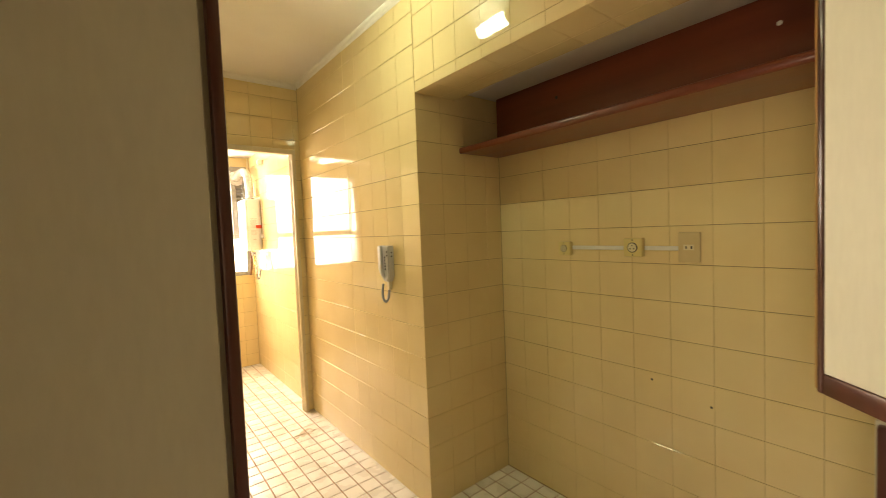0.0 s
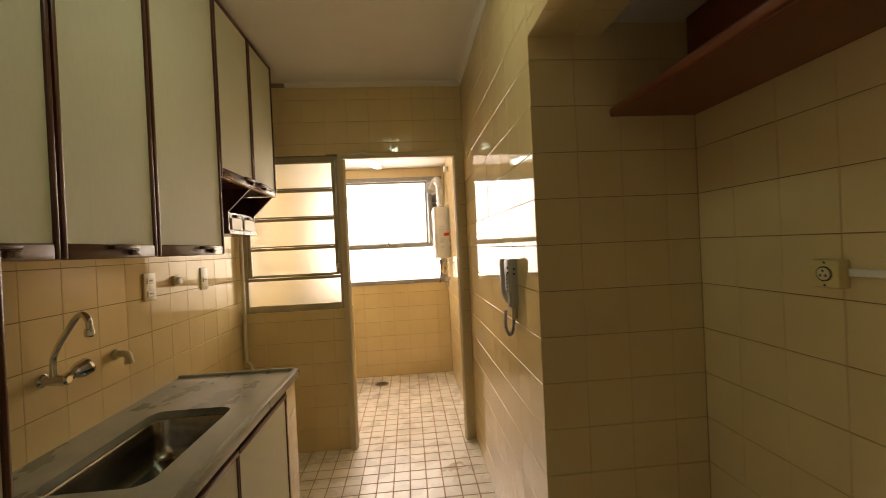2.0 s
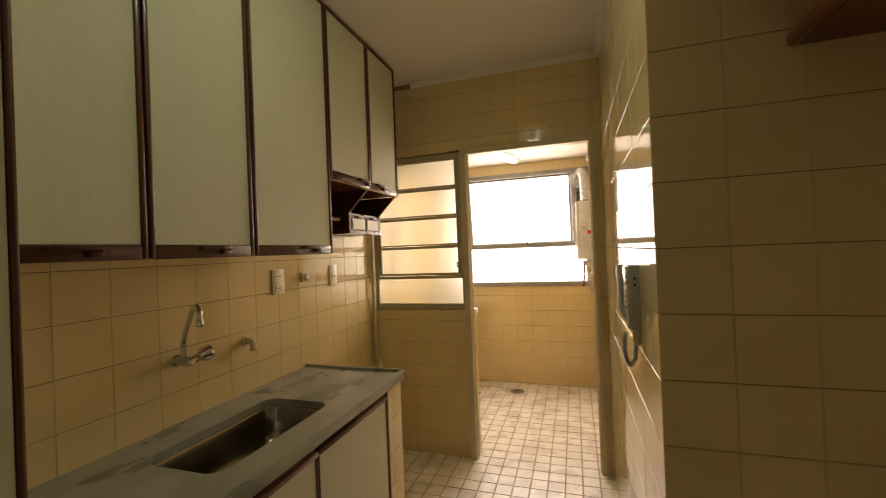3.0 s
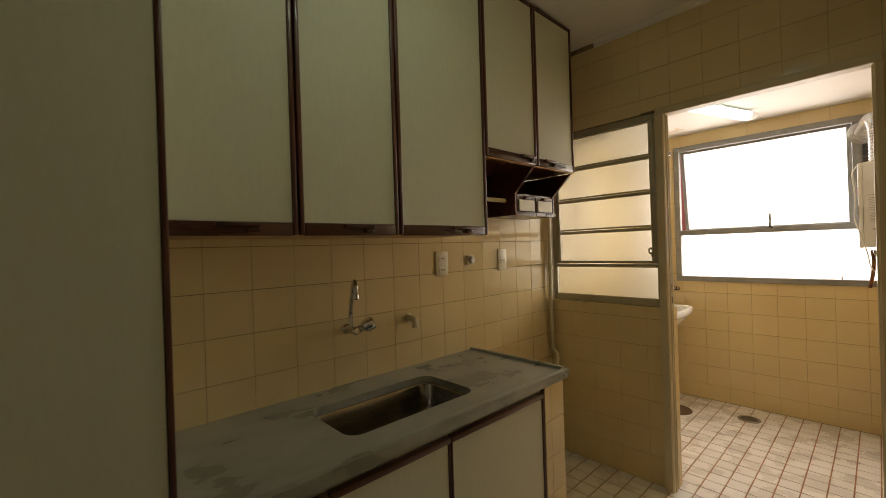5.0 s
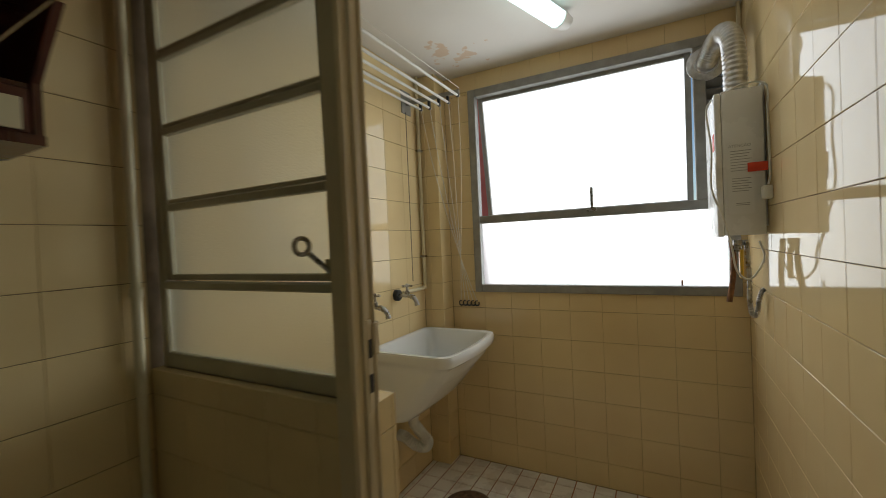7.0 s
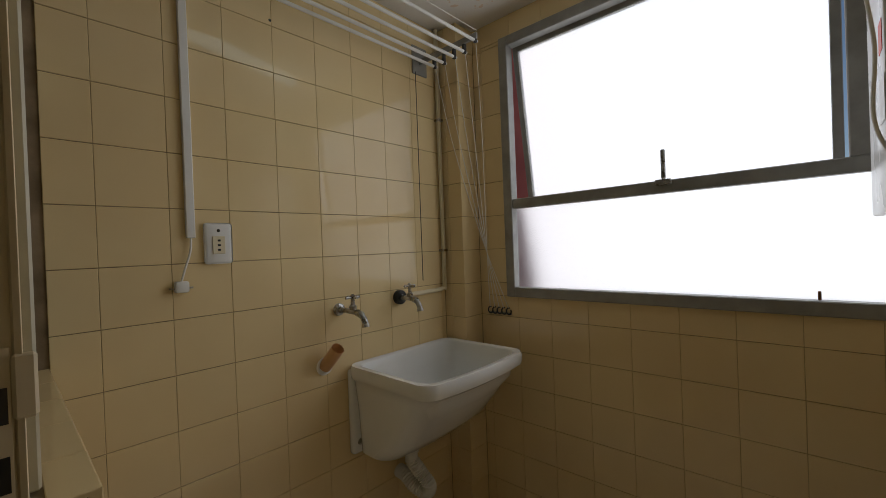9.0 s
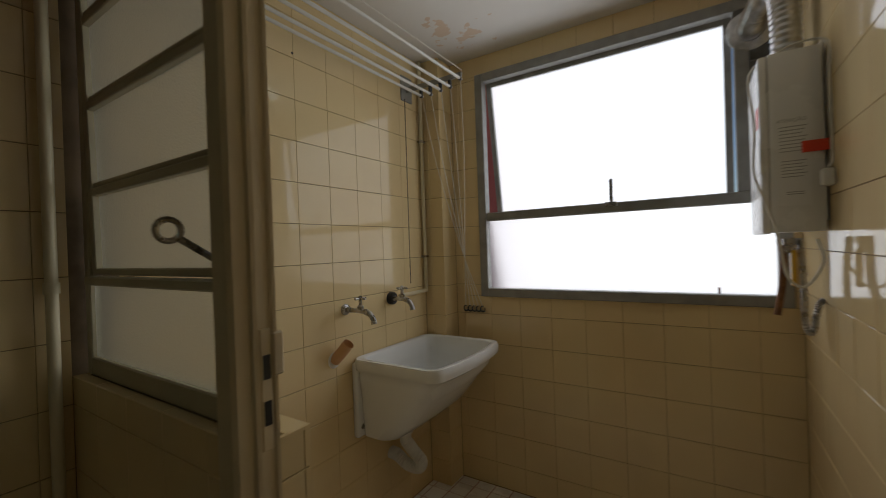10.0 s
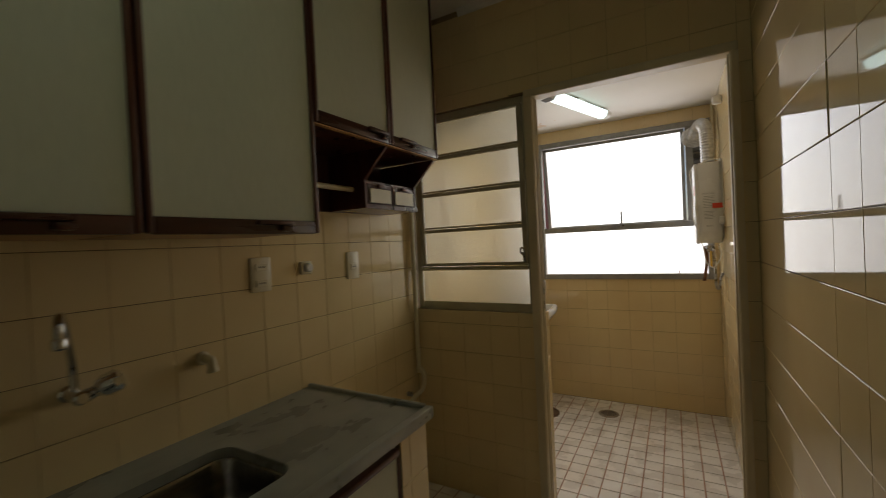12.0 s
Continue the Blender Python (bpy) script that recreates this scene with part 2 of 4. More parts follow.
TUBE = glowing("lit_diffuser", (0.74, 1.0, 0.99), 2.0)
GLOBE = glowing("lit_kitchen_diffuser", (0.70, 1.0, 0.84), 10.5)


# ---- building blocks ----
def box(bm, x0, x1, y0, y1, z0, z1, bevel=0.0, seg=1):
    made = bmesh.ops.create_cube(bm, size=1.0, matrix=Matrix.Translation(((x0 + x1) / 2, (y0 + y1) / 2, (z0 + z1) / 2)) @ Matrix.Diagonal((abs(x1 - x0), abs(y1 - y0), abs(z1 - z0), 1)))
    if bevel:
        edges = list({e for v in made["verts"] for e in v.link_edges})
        bmesh.ops.bevel(bm, geom=edges, offset=bevel, segments=seg, profile=0.5, affect="EDGES")
    return bm


def boxes(*items):
    bm = bmesh.new()
    for it in items:
        box(bm, *it)
    return bm


def ring_loft(bm, rings, close=True, cap=True):
    """Skin a row of rings of equal count."""
    vs = [[bm.verts.new(p) for p in r] for r in rings]
    k = len(vs[0])
    for a, b in zip(vs, vs[1:]):
        for i in range(k if close else k - 1):
            bm.faces.new((a[i], a[(i + 1) % k], b[(i + 1) % k], b[i]))
    if cap:
        bm.faces.new(list(reversed(vs[0])))
        bm.faces.new(vs[-1])
    return bm


def sweep(points, radius, sides=10, bm=None, ribs=0.0, cap=True):
    """A round bar along points; ribs makes every second ring wider."""
    bm = bm or bmesh.new()
    pts = [Vector(p) for p in points]
    rings, side = [], None
    for i, p in enumerate(pts):
        d = (pts[min(i + 1, len(pts) - 1)] - pts[max(i - 1, 0)]).normalized()
        if side is None:
            side = d.orthogonal().normalized()
        side = (side - d * side.dot(d)).normalized()
        up = d.cross(side)
        r = radius[i] if isinstance(radius, (list, tuple)) else radius
        r += ribs if i % 2 else 0
        rings.append([p + (side * math.cos(a) + up * math.sin(a)) * r for a in [2 * math.pi * k / sides for k in range(sides)]])
    return ring_loft(bm, rings, cap=cap)


def smooth_path(points, steps=6):
    """Catmull-Rom through points."""
    p = [Vector(q) for q in points]
    p = [2 * p[0] - p[1]] + p + [2 * p[-1] - p[-2]]
    out = []
    for i in range(1, len(p) - 2):
        for k in range(steps):
            t = k / steps
            a, b, c, d = p[i - 1:i + 3]
            out.append(0.5 * (2 * b + (c - a) * t + (2 * a - 5 * b + 4 * c - d) * t * t + (3 * b - a - 3 * c + d) * t ** 3))
    return out + [p[-2]]


def lathe(profile, m, sides=20, bm=None, cap=True):
    """Turn (radius, height) rows about the local z of m."""
    bm = bm or bmesh.new()
    return ring_loft(bm, [[m @ Vector((r * math.cos(2 * math.pi * k / sides), r * math.sin(2 * math.pi * k / sides), h)) for k in range(sides)] for r, h in profile], cap=cap)


def prism(points, d, bm=None):
    """A flat outline pushed along d."""
    bm = bm or bmesh.new()
    return ring_loft(bm, [[Vector(p) for p in points], [Vector(p) + Vector(d) for p in points]])


def finish(name, bm, material, smooth=35.0):
    bmesh.ops.recalc_face_normals(bm, faces=bm.faces)
    me = bpy.data.meshes.new(name)
    bm.to_mesh(me)
    bm.free()
    me.materials.append(material)
    if smooth:
        me.polygons.foreach_set("use_smooth", [True] * len(me.polygons))
        me.set_sharp_from_angle(angle=radians(smooth))
    return me


def part(name, bm, material, parent, label="", smooth=35.0):
    ob = new(name, finish(name, bm, material, smooth))
    ob.parent = parent
    if parent is not None and parent.type == "EMPTY":
        ob.matrix_parent_inverse = parent.matrix_basis.inverted()
    if label:
        ob["label"] = label
    return ob


def thing(name, label, category, at=(0, 0, 0), group=""):
    ob = new(name)
    ob.empty_display_size = 0.05
    ob.location = at
    return tagged(ob, label, category, group)


def single(name, bm, material, label, category, group="", smooth=35.0):
    return tagged(part(name, bm, material, None, "", smooth), label, category, group)


def structure(name, bm, material, label="", category=""):
    return tagged(part(name, bm, material, None, "", 0), label or name.replace("_", " "), category or name.split("_")[0], kind="structure")


# ---- tiles ----
TILE_MESHES = {}


def tile_mesh(w, h, t, material, bevel):
    key = (round(w, 3), round(h, 3), material.name)
    if key not in TILE_MESHES:
        bm = bmesh.new()
        a, b, c = w / 2, h / 2, bevel
        rings = [[(-a, -b, -0.002), (a, -b, -0.002), (a, b, -0.002), (-a, b, -0.002)], [(-a, -b, t - c), (a, -b, t - c), (a, b, t - c), (-a, b, t - c)], [(-a + c, -b + c, t), (a - c, -b + c, t), (a - c, b - c, t), (-a + c, b - c, t)]]
        vs = [[bm.verts.new(p) for p in r] for r in rings]
        for lo, hi in zip(vs, vs[1:]):
            for i in range(4):
                bm.faces.new((lo[i], lo[(i + 1) % 4], hi[(i + 1) % 4], hi[i]))
        bm.faces.new(vs[2])
        me = bpy.data.meshes.new("tile")
        bm.to_mesh(me)
        bm.free()
        me.materials.append(material)
        TILE_MESHES[key] = me
    return TILE_MESHES[key]


def cut(rects, hole):
    out = []
    a0, a1, b0, b1 = hole
    for u0, u1, v0, v1 in rects:
        if u1 <= a0 or u0 >= a1 or v1 <= b0 or v0 >= b1:
            out.append((u0, u1, v0, v1))
            continue
        if v0 < b0:
            out.append((u0, u1, v0, b0))
        if v1 > b1:
            out.append((u0, u1, b1, v1))
        lo, hi = max(v0, b0), min(v1, b1)
        if u0 < a0:
            out.append((u0, a0, lo, hi))
        if u1 > a1:
            out.append((a1, u1, lo, hi))
    return out


def tiling(parent, m, w, h, pu=PITCH, pv=PITCH, u0=0.0, v0=Z0, holes=(), material=None, t=0.004, gap=0.0007, gap_v=0.0018, bevel=0.0011, singles=None, wobble=0.11):
    """Tiles on the plane of m (u, v along its x, y; z outwards), over w by h, cut round holes. singles(u, v) picks those that are objects of their own."""
    material = material or TILE
    m = m @ Matrix.Translation((0, 0, -T))
    rng = random.Random(int(w * 1000) + int(h * 77) + len(holes))
    us = [0.0] + [u for u in np.arange(u0 - 5 * pu, w, pu) if u > 0.012 and u < w - 0.012] + [w]
    vs = [0.0] + [v for v in np.arange(v0 - 5 * pv, h, pv) if v > 0.012 and v < h - 0.012] + [h]
    rest = []
    for a0, a1 in zip(us, us[1:]):
        for b0, b1 in zip(vs, vs[1:]):
            rects = [(float(a0), float(a1), float(b0), float(b1))]
            for hole in holes:
                rects = cut(rects, hole)
            for r0, r1, s0, s1 in rects:
                tw, th = r1 - r0 - gap, s1 - s0 - gap_v
                if tw < 0.008 or th < 0.008:
                    continue
                c = Matrix.Translation(((r0 + r1) / 2, (s0 + s1) / 2, rng.uniform(-0.0003, 0.0003)))
                pos = m @ c @ pose(0, 0, 0, rng.gauss(0, wobble), rng.gauss(0, wobble), 0)
                if singles is None or singles((r0 + r1) / 2, (s0 + s1) / 2):
                    ob = new("tile", tile_mesh(tw, th, t, material, bevel))
                    ob.parent = parent
                    ob.matrix_basis = pos
                else:
                    rest.append((pos, tw, th))
    if rest:
        verts, faces = [], []
        for pos, tw, th in rest:
            a, b, c, k = tw / 2, th / 2, bevel, len(verts)
            for x, y, z in ((-a, -b, 0), (a, -b, 0), (a, b, 0), (-a, b, 0), (-a, -b, t - c), (a, -b, t - c), (a, b, t - c), (-a, b, t - c), (-a + c, -b + c, t), (a - c, -b + c, t), (a - c, b - c, t), (-a + c, b - c, t)):
                verts.append(pos @ Vector((x, y, z)))
            for q in (0, 4):
                faces += [(k + q + i, k + q + (i + 1) % 4, k + q + 4 + (i + 1) % 4, k + q + 4 + i) for i in range(4)]
            faces.append((k + 8, k + 9, k + 10, k + 11))
        me = bpy.data.meshes.new("tiles")
        me.from_pydata(verts, [], faces)
        me.materials.append(material)
        ob = new("tiles", me)
        ob.parent = parent
        tagged(ob, kind="stuff")


def plane(origin, u, v):
    """The pose of a plane from its corner and its two directions."""
    u, v = Vector(u), Vector(v)
    n = u.cross(v)
    m = Matrix((u, v, n)).transposed().to_4x4()
    m.translation = origin
    return m


# ---- large structure ----
floor = structure("floor", boxes((XL - 0.2, XA + 0.2, YB - 0.2, YW + 0.2, -0.12, -T)), FLOOR_GROUT, "white square floor tiles with brown grout", "floor")
wall_west = structure("wall_west", boxes((XL - 0.15, XL - T, YB - 0.2, -0.55, -T, ZC + 0.1), (XL - 0.15, XL - T, -0.55, 0.36, 2.08, ZC + 0.1), (XL - 0.15, XL - T, 0.36, YD2, -T, ZC + 0.1)), GROUT, "cream glazed tile wall behind the sink", "wall")
wall_west_laundry = structure("wall_west_laundry", boxes((XL - 0.15, XL - T, YD2, YW + 0.15, -T, ZC + 0.1)), GROUT, "cream glazed tile wall behind the laundry tank", "wall")
wall_east = structure("wall_east", boxes((XR + T, XA + 0.15, YP + T, YD2, -T, ZC + 0.1), (XR + T, XR + 0.250, YA, YP + T, 2.082 + T, ZC + 0.1)), GROUT, "cream glazed tile wall with the telephone", "wall")
wall_east_laundry = structure("wall_east_laundry", boxes((XR + T, XA + 0.15, YD2, YW + 0.15, -T, ZC + 0.1)), GROUT, "cream glazed tile wall of the laundry", "wall")
wall_alcove = structure("wall_alcove", boxes((XA + T, XA + 0.15, YA, YP + T, -T, ZC + 0.1)), GROUT, "cream glazed tile wall of the alcove", "wall")
WX0, WX1, WZ0, WZ1 = 0.092, 1.375, 1.008, 2.185   # laundry window opening
wall_north = structure("wall_north", boxes((XL, WX0 + 0.01, YW + T, YW + 0.06, -T, ZC + 0.1), (WX1 - 0.01, XR + T, YW + T, YW + 0.15, -T, ZC + 0.1), (WX0 + 0.01, WX1 - 0.01, YW + T, YW + 0.15, -T, WZ0 + 0.01), (WX0 + 0.01, WX1 - 0.01, YW + T, YW + 0.15, WZ1 - 0.01, ZC + 0.1)), GROUT, "cream glazed tile wall under the laundry window", "wall")
DX0, DX1, DZ = 0.551, 1.328, 2.046              # door opening
LX0, LX1, LZ0, LZ1 = -0.178, 0.515, 0.997, 2.080  # inner window
partition = structure("wall_partition", boxes((XL - T, DX0 - 0.0425, YD + T, YD2 - T, -T, LZ0 - T), (DX0 - 0.0425, DX0 - 0.002, YD + 0.0405, YD2 - T, -T, LZ0 - T), (DX1 + 0.026, XR + T, YD + T, YD2 - T, -T, LZ1), (XL - T, XR + T, YD + T, YD2 - T, LZ1, ZC + 0.1)), GROUT, "cream tiled partition between kitchen and laundry", "wall")
# unseen wall added to close the entry, kept dark against bounced light
structure("wall_south", boxes((XL - 0.15, XA + 0.15, YB - 0.15, YB, -T, ZC + 0.1)), LOW_BOUNCE_PAINT, "unseen entry wall, toned tan to dim bounced light", "wall")
# unseen hall added round the fill lamp; its doorway screens the tall cabinet
structure("wall_hall", boxes((-1.75, XL - 0.15, 0.55, 0.70, -T, ZC + 0.1), (-1.75, XL - 0.15, YB - 0.15, YB, -T, ZC + 0.1), (-1.75, -1.60, YB, -0.55, -T, ZC + 0.1), (-1.75, -1.60, 0.35, 0.55, -T, ZC + 0.1), (-1.75, -1.60, -0.55, 0.35, -T, 0.70), (-1.75, -1.60, -0.55, 0.35, 2.0, ZC + 0.1)), WALL_PAINT, "unseen off-white hall walls added round the fill lamp", "wall")
structure("floor_hall", boxes((-1.75, XL - 0.2, YB - 0.15, 0.70, -0.12, -T)), FLOOR_GROUT, "unseen brown hall floor added below the fill lamp", "floor")
structure("ceiling_hall", boxes((-1.75, XL - 0.15, YB - 0.15, 0.70, ZC, ZC + 0.12)), PLASTER, "unseen white hall ceiling added over the fill lamp", "ceiling")
# unseen wall added beside the alcove, kept dark for the same reason
structure("wall_entry", boxes((XR, XA + 0.15, YB, YA, -T, ZC + 0.1)), LOW_BOUNCE_PAINT, "unseen entry wall, toned tan to dim bounced light", "wall")
structure("ceiling", boxes((XL - 0.15, XR + 0.15, YB - 0.2, YD + 0.01, ZC, ZC + 0.12)), PLASTER, "white painted kitchen ceiling", "ceiling")
structure("ceiling_alcove", boxes((XR + 0.250, XA + 0.01, YA, YP + 0.01, 2.13, 2.2)), PLASTER, "grey-white painted alcove ceiling", "ceiling")

# crown moulding round the kitchen
for name, pts, d in (("crown_moulding_north", [(0, YD, ZC), (0, YD - 0.024, ZC), (0, YD - 0.020, ZC - 0.008), (0, YD - 0.011, ZC - 0.016), (0, YD - 0.008, ZC - 0.03), (0, YD, ZC - 0.035)], (XR, 0, 0)), ("crown_moulding_east", [(XR, YA, ZC), (XR - 0.024, YA, ZC), (XR - 0.020, YA, ZC - 0.008), (XR - 0.011, YA, ZC - 0.016), (XR - 0.008, YA, ZC - 0.03), (XR, YA, ZC - 0.035)], (0, YD - 0.036 - YA, 0))):
    shift = Vector((0.17, 0, 0)) if "north" in name else Vector((0, 0, 0))
    d = Vector(d) - shift
    structure(name, prism([Vector(p) + shift for p in pts], d), PLASTER, "white plaster crown moulding", "moulding")
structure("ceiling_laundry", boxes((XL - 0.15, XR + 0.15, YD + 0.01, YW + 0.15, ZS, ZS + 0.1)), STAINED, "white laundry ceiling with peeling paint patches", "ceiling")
structure("column", boxes((XL - T, -0.066 - T, 4.985 + T, YW + T, -T, ZS)), GROUT, "cream tiled corner column of the laundry", "column")
column = bpy.data.objects["column"]


# ---- door frame and inner window ----
frame_ob = thing("door_frame", "beige painted steel door frame without a door", "door frame", (DX0, YD, 0))
frame_ob["kind"] = "structure"
F0, F1 = YD - 0.026, YD + 0.043


def jamb(x, w, side, z0, z1):
    """A pressed steel jamb from face x back by w, with a bead, a shallow rebate and a rolled laundry edge; side points into the opening."""
    rows = [(w, F0), (0.006, F0), (0.0, F0 + 0.006), (0.0, YD + 0.002), (-0.005, YD + 0.004), (-0.006, YD + 0.010), (0.0, YD + 0.013), (0.001, F1 - 0.008), (-0.003, F1 - 0.006), (-0.004, F1 - 0.001), (0.001, F1), (w, F1)]
    return prism([(x - side * a, y, z0) for a, y in rows], (0, 0, z1 - z0))


part("jamb", jamb(DX0, 0.042, 1, -T, DZ), FRAME_PAINT, frame_ob)
part("jamb", jamb(DX1, 0.028, -1, -T, DZ), FRAME_PAINT, frame_ob)
part("head", boxes((DX0 - 0.042, DX1 + 0.028, F0, F1, DZ, DZ + 0.038, 0.004)), FRAME_PAINT, frame_ob)
plate = part("strike_plate", boxes((DX0 - 0.001, DX0 + 0.0022, YD + 0.016, F1 - 0.009, 0.985, 1.165, 0.001), (DX0 - 0.001, DX0 + 0.0060, F1 - 0.009, F1 + 0.010, 1.092, 1.158, 0.003)), FRAME_PAINT, frame_ob, "painted strike plate with two black slots")
for z in (1.040, 1.108):
    part("slot", boxes((DX0 + 0.0023, DX0 + 0.0031, YD + 0.019, F1 - 0.012, z - 0.018, z + 0.018)), BLACK, plate)

win = thing("window_2", "olive-painted steel inner window with patterned glass panes", "window", (LX0, YD + 0.03, LZ0))
win["kind"] = "structure"
G0, G1 = YD + 0.026, YD + 0.054
part("window_frame", boxes((LX0, LX0 + 0.030, G0, G1, LZ0, LZ1, 0.003), (LX1 - 0.032, LX1 - 0.006, G0, G1, LZ0, LZ1, 0.003), (LX0 + 0.030, LX1 - 0.032, G0, G1, LZ0, LZ0 + 0.044, 0.003), (LX0 + 0.030, LX1 - 0.032, G0, G1, LZ1 - 0.035, LZ1, 0.003)), OLIVE_PAINT, win)
SX0, SX1 = LX0 + 0.032, LX1 - 0.034
BARS = (1.229, 1.442, 1.646, 1.846)
SASH_TURN = Matrix.Translation((0, G0 + 0.006, LZ1 - 0.04)) @ pose(0, 0, 0, 1.0, 0, 0) @ Matrix.Translation((0, -G0 - 0.006, 0.04 - LZ1))
S0, S1, STOP = G0 - 0.008, G0 + 0.013, LZ1 - 0.037
bm = boxes((SX0, SX0 + 0.024, S0, S1, 1.238, STOP, 0.002), (SX1 - 0.026, SX1, S0, S1, 1.238, STOP, 0.002), (SX0 + 0.024, SX1 - 0.026, S0, S1, 1.238, 1.254, 0.002), (SX0 + 0.024, SX1 - 0.026, S0, S1, STOP - 0.012, STOP, 0.002))
for z in BARS[1:]:
    box(bm, SX0 + 0.024, SX1 - 0.026, S0, S1, z - 0.016, z + 0.003, 0.002)
    box(bm, SX0 + 0.024, SX1 - 0.026, S0 + 0.004, S1, z + 0.006, z + 0.016, 0.002)
bm.transform(SASH_TURN)
sash = part("sash", bm, OLIVE_PAINT, win, "top-hung glazed sash, slightly open")
part("transom", boxes((SX0 - 0.002, SX1 + 0.002, G0 - 0.010, G1 - 0.008, BARS[0] - 0.014, BARS[0] + 0.006, 0.003)), OLIVE_PAINT, win)
pane = part("pane", boxes((SX0 - 0.001, SX1 + 0.001, G0 + 0.010, G0 + 0.0145, LZ0 + 0.044, BARS[0] - 0.012)), PATTERN, win, "", 0)
pane.visible_shadow = False
for z0, z1 in zip((1.252,) + BARS[1:], tuple(b - 0.014 for b in BARS[1:]) + (STOP - 0.010,)):
    bm = boxes((SX0 + 0.022, SX1 - 0.024, G0 + 0.006, G0 + 0.0105, z0 + (0.014 if z0 in BARS else 0), z1))
    bm.transform(SASH_TURN)
    pane = part("pane", bm, PATTERN, sash, "", 0)
    pane.visible_shadow = False
LATCH_X = SX1 - 0.006
latch = part("latch", sweep(smooth_path([(LATCH_X - 0.006, S0 + 0.004, 1.256), (LATCH_X - 0.002, S0 - 0.018, 1.268), (LATCH_X + 0.008, YD - 0.058, 1.302)], 5), 0.0055, 8), OLD_CHROME, win, "worn steel ring latch")
part("ring", sweep([(LATCH_X + 0.010 + 0.004 * math.cos(a), YD - 0.070 + 0.014 * math.cos(a), 1.312 + 0.015 * math.sin(a)) for a in [2 * math.pi * k / 16 for k in range(17)]], 0.0045, 8, cap=False), OLD_CHROME, latch)
part("catch", boxes((LATCH_X - 0.016, LATCH_X + 0.006, S0 - 0.006, S0, 1.246, 1.285, 0.002)), OLIVE_PAINT, latch, "painted latch plate")

# ---- laundry window ----
lw = thing("window_1", "grey aluminium laundry window with frosted glass", "window", (WX0, YW, WZ0))
lw["kind"] = "structure"
A0, A1 = YW - 0.016, YW + 0.034
MZ = 1.428                                 # transom
MX = 1.215                                 # mullion
FW = 0.044
part("window_frame", boxes((WX0, WX0 + FW, A0, A1, WZ0, WZ1, 0.003), (WX1 - FW, WX1, A0, A1, WZ0, WZ1, 0.003), (WX0 + FW, WX1 - FW, A0, A1, WZ0, WZ0 + FW, 0.003), (WX0 + FW, WX1 - FW, A0, A1, WZ1 - FW, WZ1, 0.003)), ALU, lw)
part("transom", boxes((WX0 + FW, WX1 - FW, A0 + 0.006, A1 - 0.01, MZ - 0.022, MZ + 0.022, 0.003)), ALU, lw)
part("mullion", boxes((MX, MX + 0.05, A0 + 0.006, A1 - 0.01, MZ + 0.022, WZ1 - FW, 0.003)), ALU, lw)
low = part("pane", boxes((WX0 + FW - 0.004, WX1 - FW + 0.004, YW + 0.022, YW + 0.026, WZ0 + FW - 0.004, MZ - 0.018)), FROST, lw, "", 0)
low.visible_shadow = False
# top-hung sash, swung out a little at its foot
hung = Matrix.Translation((0, YW + 0.049, WZ1 - FW + 0.008)) @ pose(0, 0, 0, 8.0, 0, 0)
H0, H1 = WX0 + FW - 0.002, MX - 0.003
HH = WZ1 - FW + 0.008 - (MZ + 0.004)
bm = boxes((H0, H0 + 0.026, -0.012, 0.012, -HH, 0, 0.002), (H1 - 0.026, H1, -0.012, 0.012, -HH, 0, 0.002), (H0 + 0.026, H1 - 0.026, -0.012, 0.012, -HH, -HH + 0.024, 0.002), (H0 + 0.026, H1 - 0.026, -0.012, 0.012, -0.024, 0, 0.002))
bm.transform(hung)
hung_sash = part("sash", bm, ALU, lw, "top-hung sash, slightly open")
bm = boxes((H0 + 0.017, H1 - 0.017, -0.002, 0.002, -HH + 0.017, -0.019))
bm.transform(hung)
pane = part("pane", bm, FROST, hung_sash, "", 0)
pane.visible_shadow = False
handle = part("handle", boxes((0.732, 0.782, A0 - 0.012, A0 + 0.006, MZ + 0.004, MZ + 0.024, 0.002), (0.754, 0.768, A0 - 0.020, A0 - 0.008, MZ + 0.024, MZ + 0.125, 0.003)), OLD_CHROME, lw, "worn steel window handle")
# vent slats beside the mullion
for k in range(14):
    z = MZ + 0.046 + k * 0.0505
    bm = boxes((-0.040, 0.040, -0.026, 0.026, -0.003, 0.003, 0.001))
    bm.transform(pose(MX + 0.088, YW + 0.024, z, -38, 0, 0))
    part("slat", bm, ALU, lw)
# strip added to stop window light leaking onto the slat ends
part("vent_light_stop", boxes((MX + 0.040, MX + 0.0425, YW + 0.0245, YW + 0.060, MZ + 0.022, WZ1 - FW)), ALU, lw)
# grey sheet added behind the slats so that their gaps stay dark
part("vent_gap_sheet", boxes((MX + 0.043, WX1 - FW, YW + 0.056, YW + 0.060, MZ + 0.022, WZ1 - FW)), GREY_PLASTIC, lw, "added grey sheet shutting out light behind the vent slats")
single("window_peg", boxes((1.142, 1.150, YW + 0.006, YW + 0.016, WZ0 + FW, WZ0 + FW + 0.026, 0.002)), RUST, "rusty metal peg on the window sill", "peg")
outside = structure("backdrop_facade", boxes((-5.0, -0.45, YW + 2.2, YW + 2.6, -3.0, 4.5)), RED_RENDER, "red painted facade outside the window", "backdrop")


# ---- kitchen: tall cabinet ----
tall = thing("tall_cabinet", "tall beige linen-laminate cupboard with dark mahogany edges", "cupboard", (0.1, 1.05, 0))
TX, TY0, TY1 = 0.357, 0.853, 1.260
